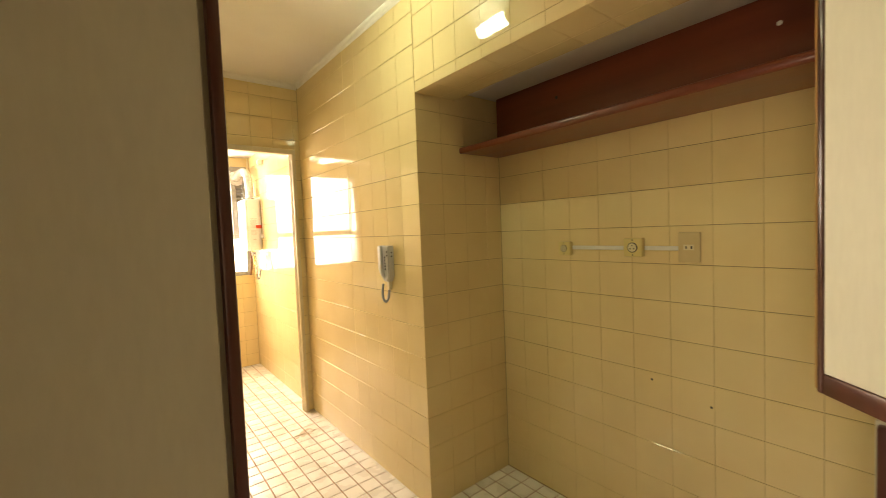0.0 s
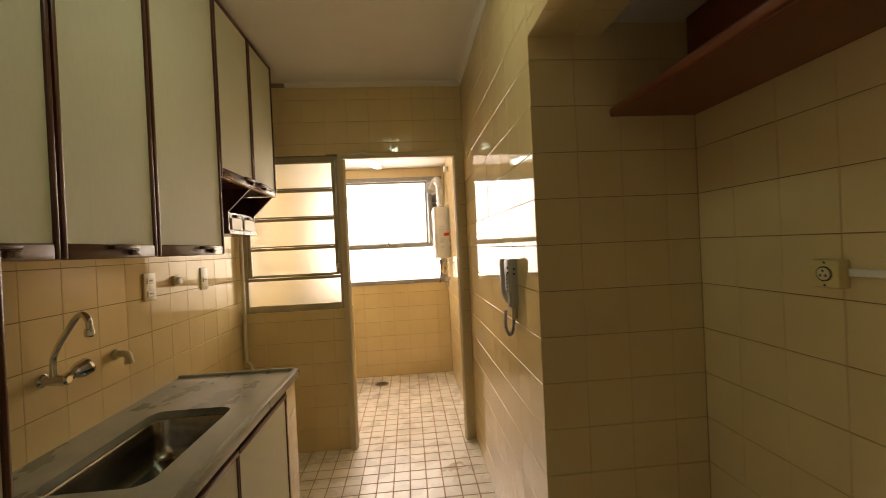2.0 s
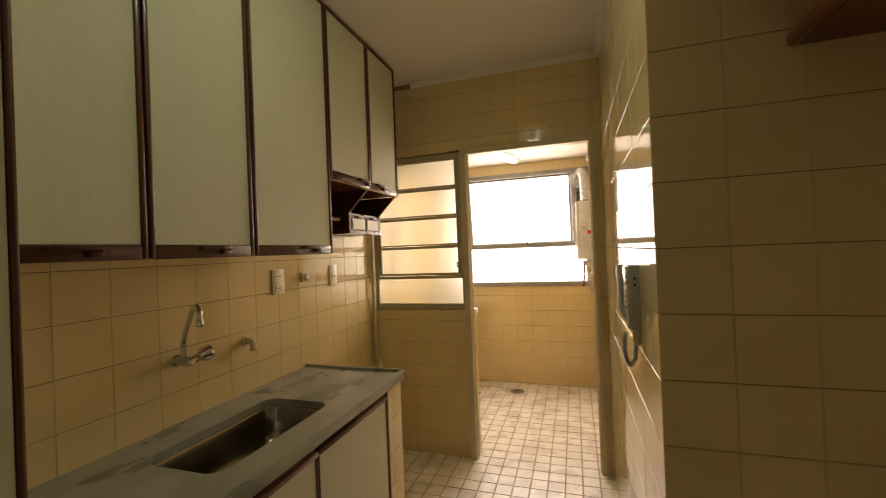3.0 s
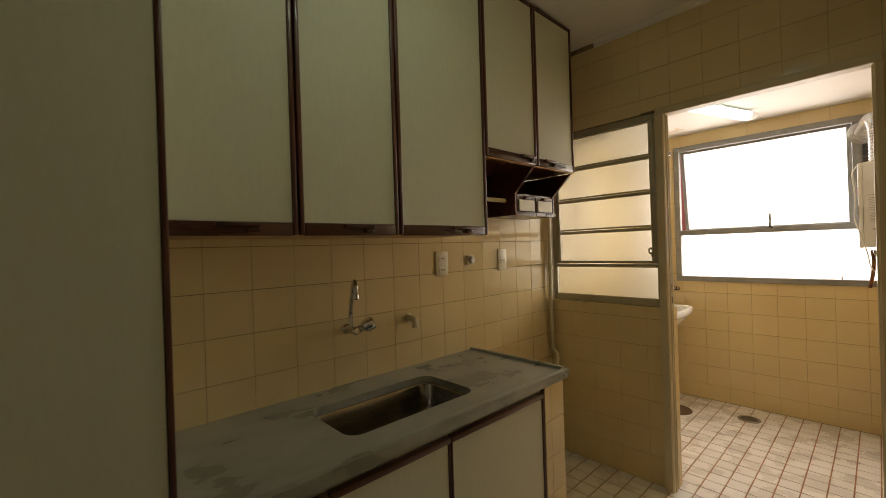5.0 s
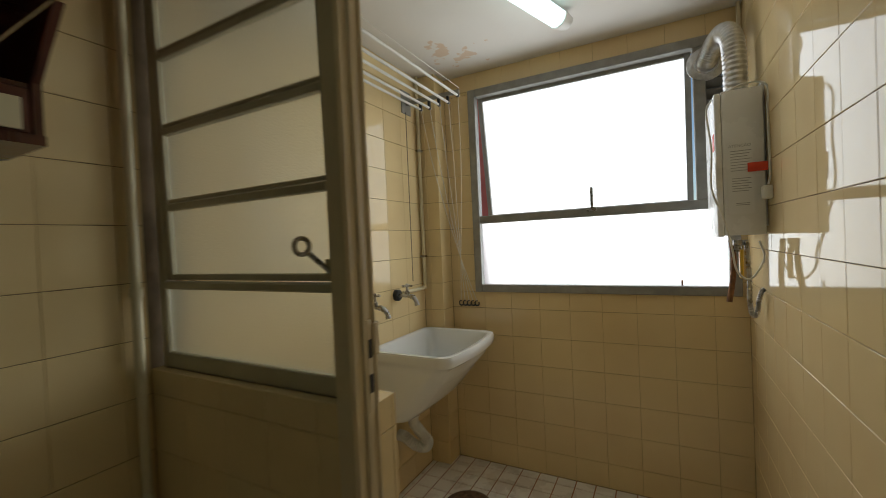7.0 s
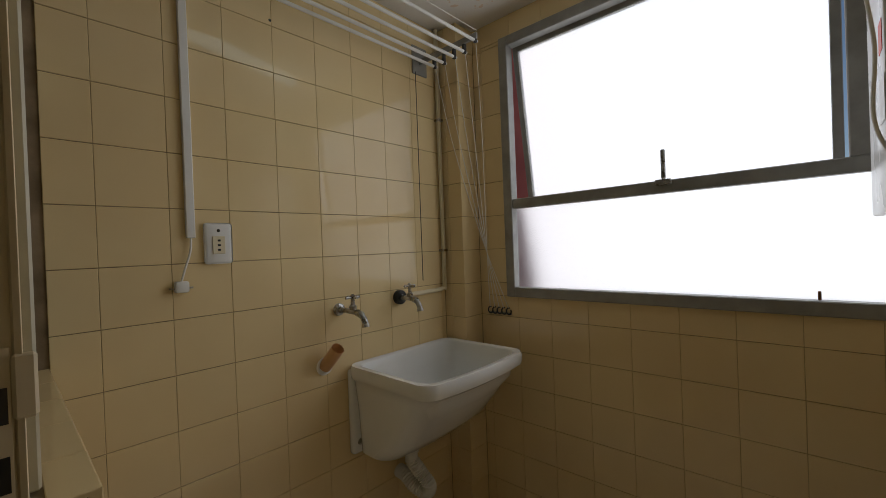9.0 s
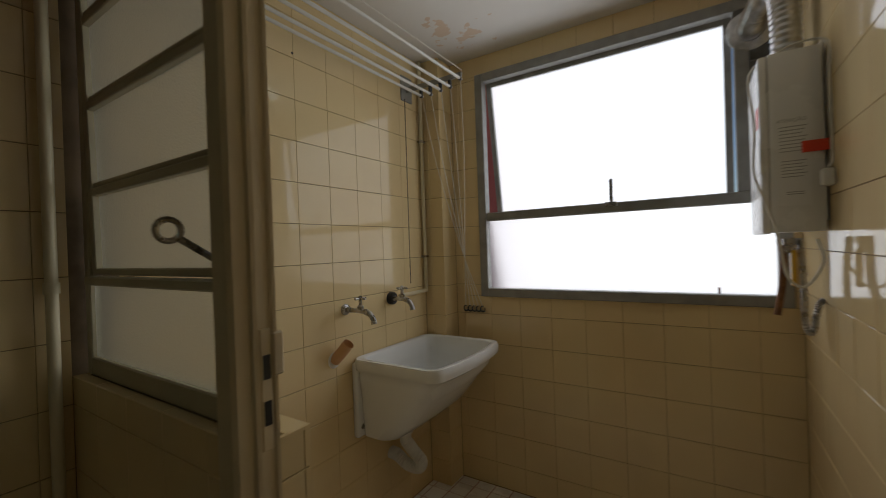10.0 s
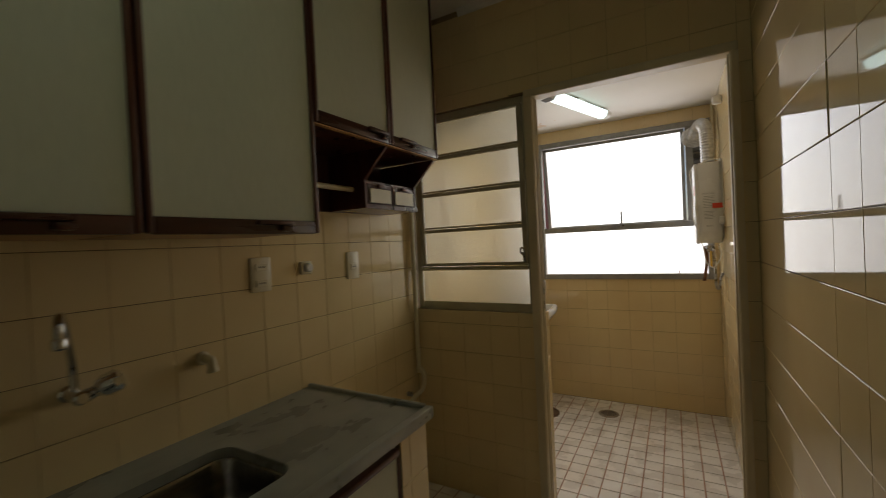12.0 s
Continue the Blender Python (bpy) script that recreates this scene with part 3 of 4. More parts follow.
part("body", boxes((XL, TX - 0.024, TY0 + 0.010, TY1 - 0.004, 0.0, ZC - 0.004, 0.001)), LAMINATE, tall)
door = part("door", boxes((TX - 0.024, TX - 0.004, TY0 + 0.024, TY1 - 0.014, 0.10, ZC - 0.03, 0.001)), LAMINATE, tall)
part("edge_strip", boxes((TX - 0.017, TX, TY0 + 0.002, TY0 + 0.022, 0.03, ZC - 0.006, 0.006, 2)), WOOD, tall, "rounded mahogany edge strip")
part("edge_strip", boxes((TX - 0.026, TX, TY1 - 0.013, TY1, 0.03, ZC - 0.006, 0.005, 2)), WOOD, tall, "rounded mahogany edge strip")

# ---- kitchen: wall cabinets over the sink ----
CX = 0.16                                 # front of the doors
CB, CT = 1.413, ZC - 0.012


def cabinet_door(cab, y0, y1, z0, z1, rail, grip):
    """Laminate panel held by mahogany strips, with a rail and a finger grip at its foot."""
    d = part("door", boxes((CX - 0.019, CX - 0.003, y0 + 0.016, y1 - 0.016, z0 + rail, z1 - 0.018, 0.001)), LAMINATE, cab)
    part("stile", boxes((CX - 0.02, CX + 0.004, y0 + 0.002, y0 + 0.017, z0 + 0.002, z1, 0.005, 2)), WOOD, d)
    part("stile", boxes((CX - 0.02, CX + 0.004, y1 - 0.017, y1 - 0.002, z0 + 0.002, z1, 0.005, 2)), WOOD, d)
    part("rail", boxes((CX - 0.02, CX + 0.003, y0 + 0.018, y1 - 0.018, z0, z0 + rail, 0.004, 2)), WOOD_RAIL, d)
    part("rail", boxes((CX - 0.02, CX + 0.003, y0 + 0.018, y1 - 0.018, z1 - 0.018, z1, 0.004, 2)), WOOD_RAIL, d)
    h = part("handle", boxes((CX + 0.003, CX + 0.022, grip - 0.065, grip + 0.045, z0 + rail * 0.62, z0 + rail * 0.62 + 0.013, 0.004, 2), (CX + 0.003, CX + 0.019, grip + 0.012, grip + 0.045, z0 + rail * 0.18, z0 + rail * 0.60, 0.005, 2)), WOOD_RAIL, d, "mahogany finger grip")
    return d


for y0, y1 in ((1.263, 1.614), (1.616, 1.985), (1.987, 2.468)):
    cab = thing("wall_cabinet", "beige laminate wall cabinet with dark mahogany trim", "cabinet", (0, (y0 + y1) / 2, CB), "cabinets over the sink")
    part("body", boxes((XL, CX - 0.022, y0, y1, CB + 0.012, CT, 0.001)), WOOD, cab)
    part("underside", boxes((XL, CX - 0.022, y0 + 0.004, y1 - 0.004, CB + 0.004, CB + 0.0115)), AMBER, cab)
    cabinet_door(cab, y0, y1, CB, CT, 0.039, y1 - 0.16)
SB = 1.764
cab = thing("wall_cabinet", "short beige laminate cabinet with two doors over an open niche", "cabinet", (0, 2.85, SB), "cabinets over the sink")
part("body", boxes((XL, CX - 0.022, 2.470, 3.226, SB + 0.002, CT, 0.001)), WOOD, cab)
cabinet_door(cab, 2.470, 2.864, SB, CT, 0.041, 2.78)
cabinet_door(cab, 2.866, 3.230, SB, CT, 0.041, 2.98)
part("edge_strip", boxes((CX - 0.021, CX - 0.002, 2.472, 3.228, SB - 0.0045, SB - 0.0006)), AMBER, cab, "thin amber edge strip")
rack = part("niche", boxes((XL, XL + 0.012, 2.472, 3.236, 1.526, SB), (XL + 0.012, 0.026, 2.852, 3.240, 1.526, 1.545)), WOOD, cab, "open dark mahogany niche with slanted ends")
for y in (2.860, 3.226):
    part("slanted_end", prism([(0.018, y, 1.546), (0.018, y, 1.645), (CX - 0.024, y, SB - 0.001), (XL + 0.0125, y, SB - 0.001), (XL + 0.0125, y, 1.546)], (0, 0.014, 0)), WOOD, rack)
part("drawer_box", boxes((XL + 0.012, 0.006, 2.875, 3.225, 1.634, 1.645)), WOOD, rack)
for y0, y1 in ((2.878, 3.046), (3.052, 3.222)):
    dr = part("drawer", boxes((-0.05, 0.018, y0, y1, 1.546, 1.633, 0.003)), WOOD_RAIL, rack)
    part("drawer_front", boxes((0.0185, 0.0235, y0 + 0.014, y1 - 0.014, 1.552, 1.612, 0.001)), CREAM_PLASTIC, dr, "cream drawer front")
    part("handle", boxes((0.0185, 0.032, (y0 + y1) / 2 - 0.025, (y0 + y1) / 2 + 0.03, 1.616, 1.632, 0.004, 2)), WOOD_RAIL, dr)
part("towel_rod", sweep([(-0.05, 2.472, 1.61), (-0.05, 2.859, 1.61)], 0.011, 12), CREAM_PLASTIC, rack, "cream towel rod")

# ---- kitchen: worktop, sink, base ----
KX, KY0, KY1, KZ = 0.394, 1.261, 2.712, 0.820
SKX0, SKX1, SKY0, SKY1 = -0.035, 0.262, 1.705, 2.252


def rounded_rect(x0, x1, y0, y1, r, z, n=5):
    out = []
    for cx, cy, a0 in ((x1 - r, y1 - r, 0), (x0 + r, y1 - r, 90), (x0 + r, y0 + r, 180), (x1 - r, y0 + r, 270)):
        out += [Vector((cx + r * math.cos(radians(a0 + 90 * k / n)), cy + r * math.sin(radians(a0 + 90 * k / n)), z)) for k in range(n + 1)]
    return out


def slab_with_hole(outer, hole, z0, z1):
    bm = bmesh.new()
    for z in (z0, z1):
        edges = []
        for loop in (outer, hole):
            vs = [bm.verts.new((p[0], p[1], z)) for p in loop]
            edges += [bm.edges.new((vs[i], vs[(i + 1) % len(vs)])) for i in range(len(vs))]
        bmesh.ops.triangle_fill(bm, use_beauty=True, edges=edges)
    bm.verts.ensure_lookup_table()
    n0, n1 = len(outer), len(hole)
    half = n0 + n1
    for base, k in ((0, n0), (n0, n1)):
        for i in range(k):
            j = (i + 1) % k
            bm.faces.new((bm.verts[base + i], bm.verts[base + j], bm.verts[half + base + j], bm.verts[half + base + i]))
    return bm


hole = rounded_rect(SKX0, SKX1, SKY0, SKY1, 0.05, 0)
worktop = thing("worktop", "grey veined marble worktop with raised rims", "worktop", (0.1, 2.0, KZ))
part("slab", slab_with_hole([(XL, KY0), (KX - 0.03, KY0), (KX - 0.03, KY1 - 0.02), (XL, KY1 - 0.02)], hole, KZ - 0.036, KZ - 0.008), MARBLE, worktop)
part("front_edge", boxes((KX - 0.0295, KX, KY0, KY1, KZ - 0.040, KZ, 0.006, 2)), MARBLE, worktop)
part("end_rim", boxes((XL, KX - 0.0305, KY1 - 0.0195, KY1, KZ - 0.036, KZ + 0.004, 0.005, 2)), MARBLE, worktop)

sink = thing("kitchen_sink", "brushed steel sink bowl set into the worktop", "sink", (0.12, 1.97, KZ - 0.2))
rings = []
for inset, z, r in ((-0.008, KZ - 0.0375, 0.056), (0.002, KZ - 0.0375, 0.05), (0.006, KZ - 0.045, 0.05), (0.010, KZ - 0.13, 0.05), (0.018, KZ - 0.165, 0.055), (0.035, KZ - 0.182, 0.055), (0.075, KZ - 0.186, 0.04), (0.125, KZ - 0.190, 0.012)):
    rings.append(rounded_rect(SKX0 + inset, SKX1 - inset, SKY0 + inset, SKY1 - inset, r, z))
bm = ring_loft(bmesh.new(), rings, cap=False)
bm.faces.new([v for v in bm.verts if abs(v.co.z - (KZ - 0.190)) < 1e-5])
bowl = part("bowl", bm, STEEL, sink)
part("drain", lathe([(0.026, -0.002), (0.030, 0.001), (0.024, 0.002), (0.018, -0.001), (0.004, -0.001)], Matrix.Translation((0.12, 1.97, KZ - 0.187))), CHROME, sink)

base = thing("base_cabinet", "beige laminate base cabinet with dark mahogany trim", "cabinet", (0.1, 1.9, 0))
BX = 0.372
part("body", boxes((XL, BX - 0.022, KY0 + 0.002, SKY0 - 0.03, 0.08, KZ - 0.042), (XL, BX - 0.022, SKY1 + 0.03, 2.546, 0.08, KZ - 0.042), (BX - 0.036, BX - 0.022, SKY0 - 0.03, SKY1 + 0.03, 0.08, KZ - 0.042)), LAMINATE, base)
part("plinth", boxes((XL, BX - 0.07, KY0 + 0.002, 2.546, 0.0, 0.079)), WOOD, base)
for y0, y1 in ((1.264, 1.575), (1.580, 2.003), (2.007, 2.536)):
    d = part("door", boxes((BX - 0.020, BX - 0.004, y0 + 0.008, y1 - 0.008, 0.09, 0.730, 0.001)), LAMINATE, base)
    part("rail", boxes((BX - 0.021, BX + 0.006, y0, y1, 0.731, 0.752, 0.006, 2)), WOOD_RAIL, d)
    for y in (y0, y1 - 0.008):
        part("stile", boxes((BX - 0.021, BX + 0.001, y, y + 0.0075, 0.09, 0.730, 0.002)), WOOD, d)
end_wall = structure("wall_counter_end", boxes((XL - T, KX - 0.024 - T, 2.550, 2.690, -T, KZ - 0.037)), GROUT, "cream tiled end wall under the worktop", "wall")

# ---- kitchen: taps, sockets and pipe on the sink wall ----
WALL_X = pose(XL, 0, 0, 0, 90, 0)   # local z points into the room
tap = thing("kitchen_tap", "chrome wall-mounted kitchen tap with a swan neck", "tap", (XL, 1.957, 1.035))


def turned(x, y, z, profile, to=(1, 0, 0), sides=18, bm=None):
    q = Vector(to).normalized().to_track_quat("Z", "Y").to_matrix().to_4x4()
    return lathe(profile, Matrix.Translation((x, y, z)) @ q, sides, bm)


part("flange", turned(XL, 1.957, 1.040, [(0.021, 0.0), (0.021, 0.005), (0.016, 0.010), (0.014, 0.03)]), CHROME, tap)
part("body", turned(XL + 0.028, 1.957, 1.040, [(0.013, 0), (0.017, 0.004), (0.017, 0.05), (0.012, 0.056)]), CHROME, tap)
SP = [(0.042, 1.040), (0.043, 1.098), (0.060, 1.135), (0.120, 1.200), (0.168, 1.242), (0.197, 1.248), (0.216, 1.230), (0.218, 1.202)]
part("spout", sweep(smooth_path([(XL + r * 0.93, 1.954 - (r - 0.045) * 0.40, z) for r, z in SP]), 0.009, 12), CHROME, tap)
part("aerator", turned(XL + 0.218 * 0.93, 1.954 - 0.173 * 0.40, 1.207, [(0.011, 0), (0.013, 0.004), (0.013, 0.02), (0.010, 0.024)], (0, 0, -1)), CHROME, tap)
part("valve", turned(XL + 0.045, 1.960, 1.030, [(0.013, 0.0), (0.017, 0.02), (0.015, 0.04), (0.023, 0.05), (0.028, 0.062), (0.028, 0.088), (0.021, 0.096)], (0.55, 0.75, 0.42)), CHROME, tap)

stub = thing("water_outlet", "cream plastic elbow water outlet on the tiles", "pipe", (XL, 2.283, 1.03))
part("elbow", sweep(smooth_path([(XL, 2.283, 1.04), (XL + 0.024, 2.283, 1.04), (XL + 0.042, 2.287, 1.032), (XL + 0.046, 2.288, 1.0)], 5), [0.014] * 14 + [0.017, 0.017], 12), CREAM_PLASTIC, stub)
part("collar", turned(XL, 2.283, 1.04, [(0.021, 0), (0.021, 0.008), (0.016, 0.012)]), CREAM_PLASTIC, stub)


def wall_plate(name, label, y0, y1, z0, z1, material, inserts, group=""):
    p = thing(name, label, "socket", (XL, (y0 + y1) / 2, z0), group)
    part("plate", boxes((XL, XL + 0.009, y0, y1, z0, z1, 0.003, 2)), material, p)
    for a0, a1, b0, b1 in inserts:
        i = part("insert", boxes((XL + 0.009, XL + 0.0125, a0, a1, b0, b1, 0.001)), material, p)
        yc = (a0 + a1) / 2
        for dy in (-0.010, 0.0, 0.010):
            part("slot", boxes((XL + 0.0126, XL + 0.0132, yc + dy - 0.0022, yc + dy + 0.0022, (b0 + b1) / 2 - 0.003, (b0 + b1) / 2 + 0.003)), BLACK, i)
    return p


wall_plate("wall_socket", "cream double wall socket plate on the tiles", 2.462, 2.545, 1.222, 1.346, CREAM_PLASTIC, [(2.480, 2.527, 1.298, 1.324), (2.480, 2.527, 1.240, 1.266)])
wall_plate("wall_socket", "narrow cream wall socket plate on the tiles", 2.950, 3.025, 1.222, 1.347, CREAM_PLASTIC, [(2.969, 3.007, 1.266, 1.292)])
knob = thing("wall_button", "small white round wall button", "button", (XL, 2.710, 1.293))
part("base", boxes((XL, XL + 0.014, 2.682, 2.738, 1.268, 1.320, 0.004, 2)), CREAM_PLASTIC, knob)
part("button", turned(XL + 0.014, 2.710, 1.294, [(0.019, 0), (0.019, 0.012), (0.014, 0.018)]), PLASTIC, knob)

pipe = thing("water_pipe", "cream painted pipe with a valve in the corner", "pipe", (XL + 0.03, 3.46, 0.40))
part("riser", sweep(smooth_path([(XL + 0.028, 3.462, ZC - 0.002), (XL + 0.028, 3.462, 1.6), (XL + 0.028, 3.462, 0.72), (XL + 0.034, 3.460, 0.678), (XL + 0.062, 3.455, 0.648), (XL + 0.066, 3.452, 0.60), (XL + 0.062, 3.435, 0.560), (XL + 0.050, 3.385, 0.540), (XL + 0.046, 3.352, 0.520), (XL + 0.046, 3.345, 0.495)], 4), 0.012, 12), CREAM_PLASTIC, pipe)
part("collar", sweep([(XL + 0.028, 3.462, 1.20), (XL + 0.028, 3.462, 1.225)], 0.015, 12), CREAM_PLASTIC, pipe)
part("valve", turned(XL + 0.046, 3.345, 0.50, [(0.013, 0.0), (0.018, 0.004), (0.018, 0.016), (0.012, 0.018), (0.012, 0.026), (0.017, 0.028), (0.017, 0.042), (0.008, 0.046), (0.007, 0.062)], (0, 0, -1)), OLD_CHROME, pipe, "worn steel hose valve hanging at its end")
part("wall_clip", boxes((XL, XL + 0.034, 3.372, 3.386, 0.536, 0.560, 0.003)), OLD_CHROME, pipe)

# ---- telephone on the east wall ----
phone = thing("intercom_phone", "grey wall intercom telephone with a coiled cord", "telephone", (XR, 2.26, 1.15))
bm = prism([(XR - 0.034, 2.238, 1.338), (XR - 0.034, 2.160, 1.338), (XR - 0.034, 2.160, 1.172), (XR - 0.034, 2.178, 1.142), (XR - 0.034, 2.206, 1.142), (XR - 0.034, 2.238, 1.215)], (0.034, 0, 0))
bmesh.ops.bevel(bm, geom=[e for e in bm.edges if all(v.co.x < XR - 0.03 for v in e.verts)], offset=0.006, segments=2, affect="EDGES")
part("base", bm, PHONE, phone)
bm = bmesh.new()
ring_loft(bm, [[p + Vector((dx, dy, 0)) for p in rounded_rect(-0.018, 0.0, -0.017, 0.017, 0.007, z)] for dx, dy, z in ((0.032, -0.006, 0.010), (0.026, -0.004, 0.016), (0.012, 0.0, 0.040), (0.0, 0.0, 0.064), (-0.004, 0.0, 0.085), (-0.004, 0.0, 0.120), (-0.004, 0.0, 0.160), (-0.006, 0.0, 0.190), (-0.004, 0.0, 0.206), (0.002, 0.0, 0.210))])
bm.transform(Matrix.Translation((XR - 0.0345, 2.218, 1.130)))
hs = part("handset", bm, PHONE, phone, "pale grey handset")
for k in range(5):
    part("key", boxes((XR - 0.0362, XR - 0.0345, 2.190, 2.199, 1.206 + k * 0.016, 1.216 + k * 0.016, 0.0004)), BLACK, phone)
for z in (1.306, 1.286):
    part("button", turned(XR - 0.0342, 2.172, z, [(0.0045, 0), (0.0045, 0.003), (0.003, 0.004)], (-1, 0, 0), 10), BLACK, phone)
    part("button", turned(XR - 0.014, 2.160, z - 0.005, [(0.004, 0), (0.004, 0.003), (0.003, 0.004)], (0, -1, 0), 10), BLACK, phone)
coil = smooth_path([(XR - 0.040, 2.215, 1.13), (XR - 0.042, 2.222, 1.08), (XR - 0.038, 2.222, 1.045), (XR - 0.028, 2.215, 1.030), (XR - 0.018, 2.205, 1.045), (XR - 0.014, 2.200, 1.08), (XR - 0.014, 2.198, 1.10)], 14)
part("cord", sweep(coil, 0.0055, 8, ribs=0.0022), GREY_PLASTIC, phone, "coiled grey cord")
part("cord_plug", boxes((XR - 0.022, XR, 2.182, 2.204, 1.095, 1.1415, 0.004)), CREAM_PLASTIC, phone)

# ---- alcove: shelf, board, sockets ----
shelf = thing("wall_shelf", "red mahogany shelf with a rounded front in the alcove", "shelf", (1.8, 1.1, 1.82))
part("board", boxes((1.690, XA, 0.468, YP - 0.002, 1.812, 1.836, 0.002)), RED_WOOD, shelf)
part("front_moulding", boxes((1.666, 1.6895, 0.468, YP - 0.002, 1.808, 1.840, 0.011, 3)), RED_WOOD, shelf)
part("back_panel", boxes((XA - 0.040, XA, 0.468, YP - 0.03, 1.8365, 2.128, 0.002)), RED_WOOD, shelf, "dark red wooden back panel")
for y, z in ((1.47, 2.03), (0.62, 2.03)):
    part("screw_cap", turned(XA - 0.040, y, z, [(0.008, 0), (0.007, 0.003), (0.003, 0.004)], (-1, 0, 0), 10), BLACK if y > 1 else PLASTIC, shelf)


def round_socket(y, z, r):
    p = thing("round_socket", "yellowed surface-mounted round wall socket", "socket", (XA, y, z - r), "sockets in the alcove")
    part("box", boxes((XA - 0.030, XA, y - r, y + r, z - r, z + r, 0.005, 2)), YELLOWED, p)
    part("ring", turned(XA - 0.030, y, z, [(r * 0.54, 0), (r * 0.54, 0.002), (r * 0.48, 0.0025), (r * 0.47, 0.001), (0.002, 0.001)], (-1, 0, 0)), BLACK, p)
    part("insert", turned(XA - 0.0315, y, z, [(r * 0.45, 0), (r * 0.45, 0.002), (0.002, 0.0022)], (-1, 0, 0)), CREAM_PLASTIC, p)
    for a in (90, 210, 330):
        part("slot", boxes((XA - 0.0345, XA - 0.0338, y + r * 0.22 * math.cos(radians(a)) - 0.002, y + r * 0.22 * math.cos(radians(a)) + 0.002, z + r * 0.22 * math.sin(radians(a)) - 0.003, z + r * 0.22 * math.sin(radians(a)) + 0.003)), BLACK, p)
    for dz in (-0.8, 0.8):
        part("screw", turned(XA - 0.030, y, z + dz * r, [(0.003, 0), (0.002, 0.001)], (-1, 0, 0), 8), BLACK, p)


round_socket(1.458, 1.297, 0.033)
round_socket(1.117, 1.304, 0.040)
wide = thing("wall_socket", "wide tan wall plate with one socket", "socket", (XA, 0.906, 1.247))
part("plate", boxes((XA - 0.010, XA, 0.866, 0.944, 1.247, 1.364, 0.003, 2)), TAN_PLATE, wide)
part("insert", boxes((XA - 0.0125, XA - 0.010, 0.886, 0.924, 1.294, 1.316, 0.001)), CREAM_PLASTIC, wide)
for y in (0.895, 0.914):
    part("slot", boxes((XA - 0.0132, XA - 0.0126, y - 0.003, y + 0.003, 1.300, 1.310)), BLACK, wide)
for y0, y1 in ((1.158, 1.424), (0.945, 1.076)):
    single("cable_trunking", boxes((XA - 0.010, XA, y0, y1, 1.292, 1.310, 0.002)), PLASTIC, "white plastic cable trunking between sockets", "trunking", "trunking in the alcove")
for y, z in ((4.165, 2.03),):
    single("wall_plug", turned(XL, y, z, [(0.005, 0), (0.004, 0.0015), (0.001, 0.0015)], (1, 0, 0), 10), BLACK, "empty dark screw hole plug in a laundry tile", "wall plug", "holes in the laundry wall")
for y, z in ((0.837, 0.689), (1.058, 0.741)):
    single("wall_plug", turned(XA, y, z, [(0.005, 0), (0.004, 0.0015), (0.001, 0.0015)], (-1, 0, 0), 10), BLACK, "empty dark screw hole plug in a tile", "wall plug", "holes in the alcove wall")

# cupboard at the near end of the alcove, its upper door ajar
side = thing("corner_cupboard", "beige laminate cupboard with dark trim, upper door ajar", "cupboard", (1.7, 0.1, 0))
EX, EY = 1.42, 0.453
part("body", boxes((EX + 0.002, XA, YA + 0.002, EY - 0.002, 1.03, ZC - 0.02), (EX + 0.06, XA, YA + 0.002, EY - 0.086, 0.0, 0.965)), LAMINATE, side)
part("edge_strip", boxes((EX - 0.012, EX + 0.0015, EY - 0.018, EY, 1.03, 2.08, 0.004, 2)), AMBER, side, "amber wooden edge strip")
m = Matrix.Translation((EX - 0.014, EY - 0.019, 0)) @ pose(0, 0, 0, 0, 0, -41.5)
bm = boxes((-0.018, 0, -0.47, -0.016, 1.075, 2.07, 0.001))
bm.transform(m)
d = part("door", bm, LAMINATE, side, "cupboard door standing ajar")
for a, b, c, e in ((-0.0155, 0, 1.03, 2.075), (-0.4865, -0.471, 1.03, 2.075), (-0.4705, -0.016, 1.03, 1.0745)):
    bm = boxes((-0.021, 0.003, a, b, c, e, 0.004, 2))
    bm.transform(m)
    part("trim", bm, WOOD, d)
part("lower_door", boxes((EX + 0.036, EX + 0.058, YA + 0.01, EY - 0.126, 0.06, 0.93, 0.002)), LAMINATE, side)
part("lower_strip", boxes((EX + 0.030, EX + 0.058, EY - 0.125, EY - 0.090, 0.06, 0.962, 0.005, 2), (EX + 0.030, EX + 0.058, YA + 0.01, EY - 0.126, 0.932, 0.962, 0.005, 2)), WOOD, side)


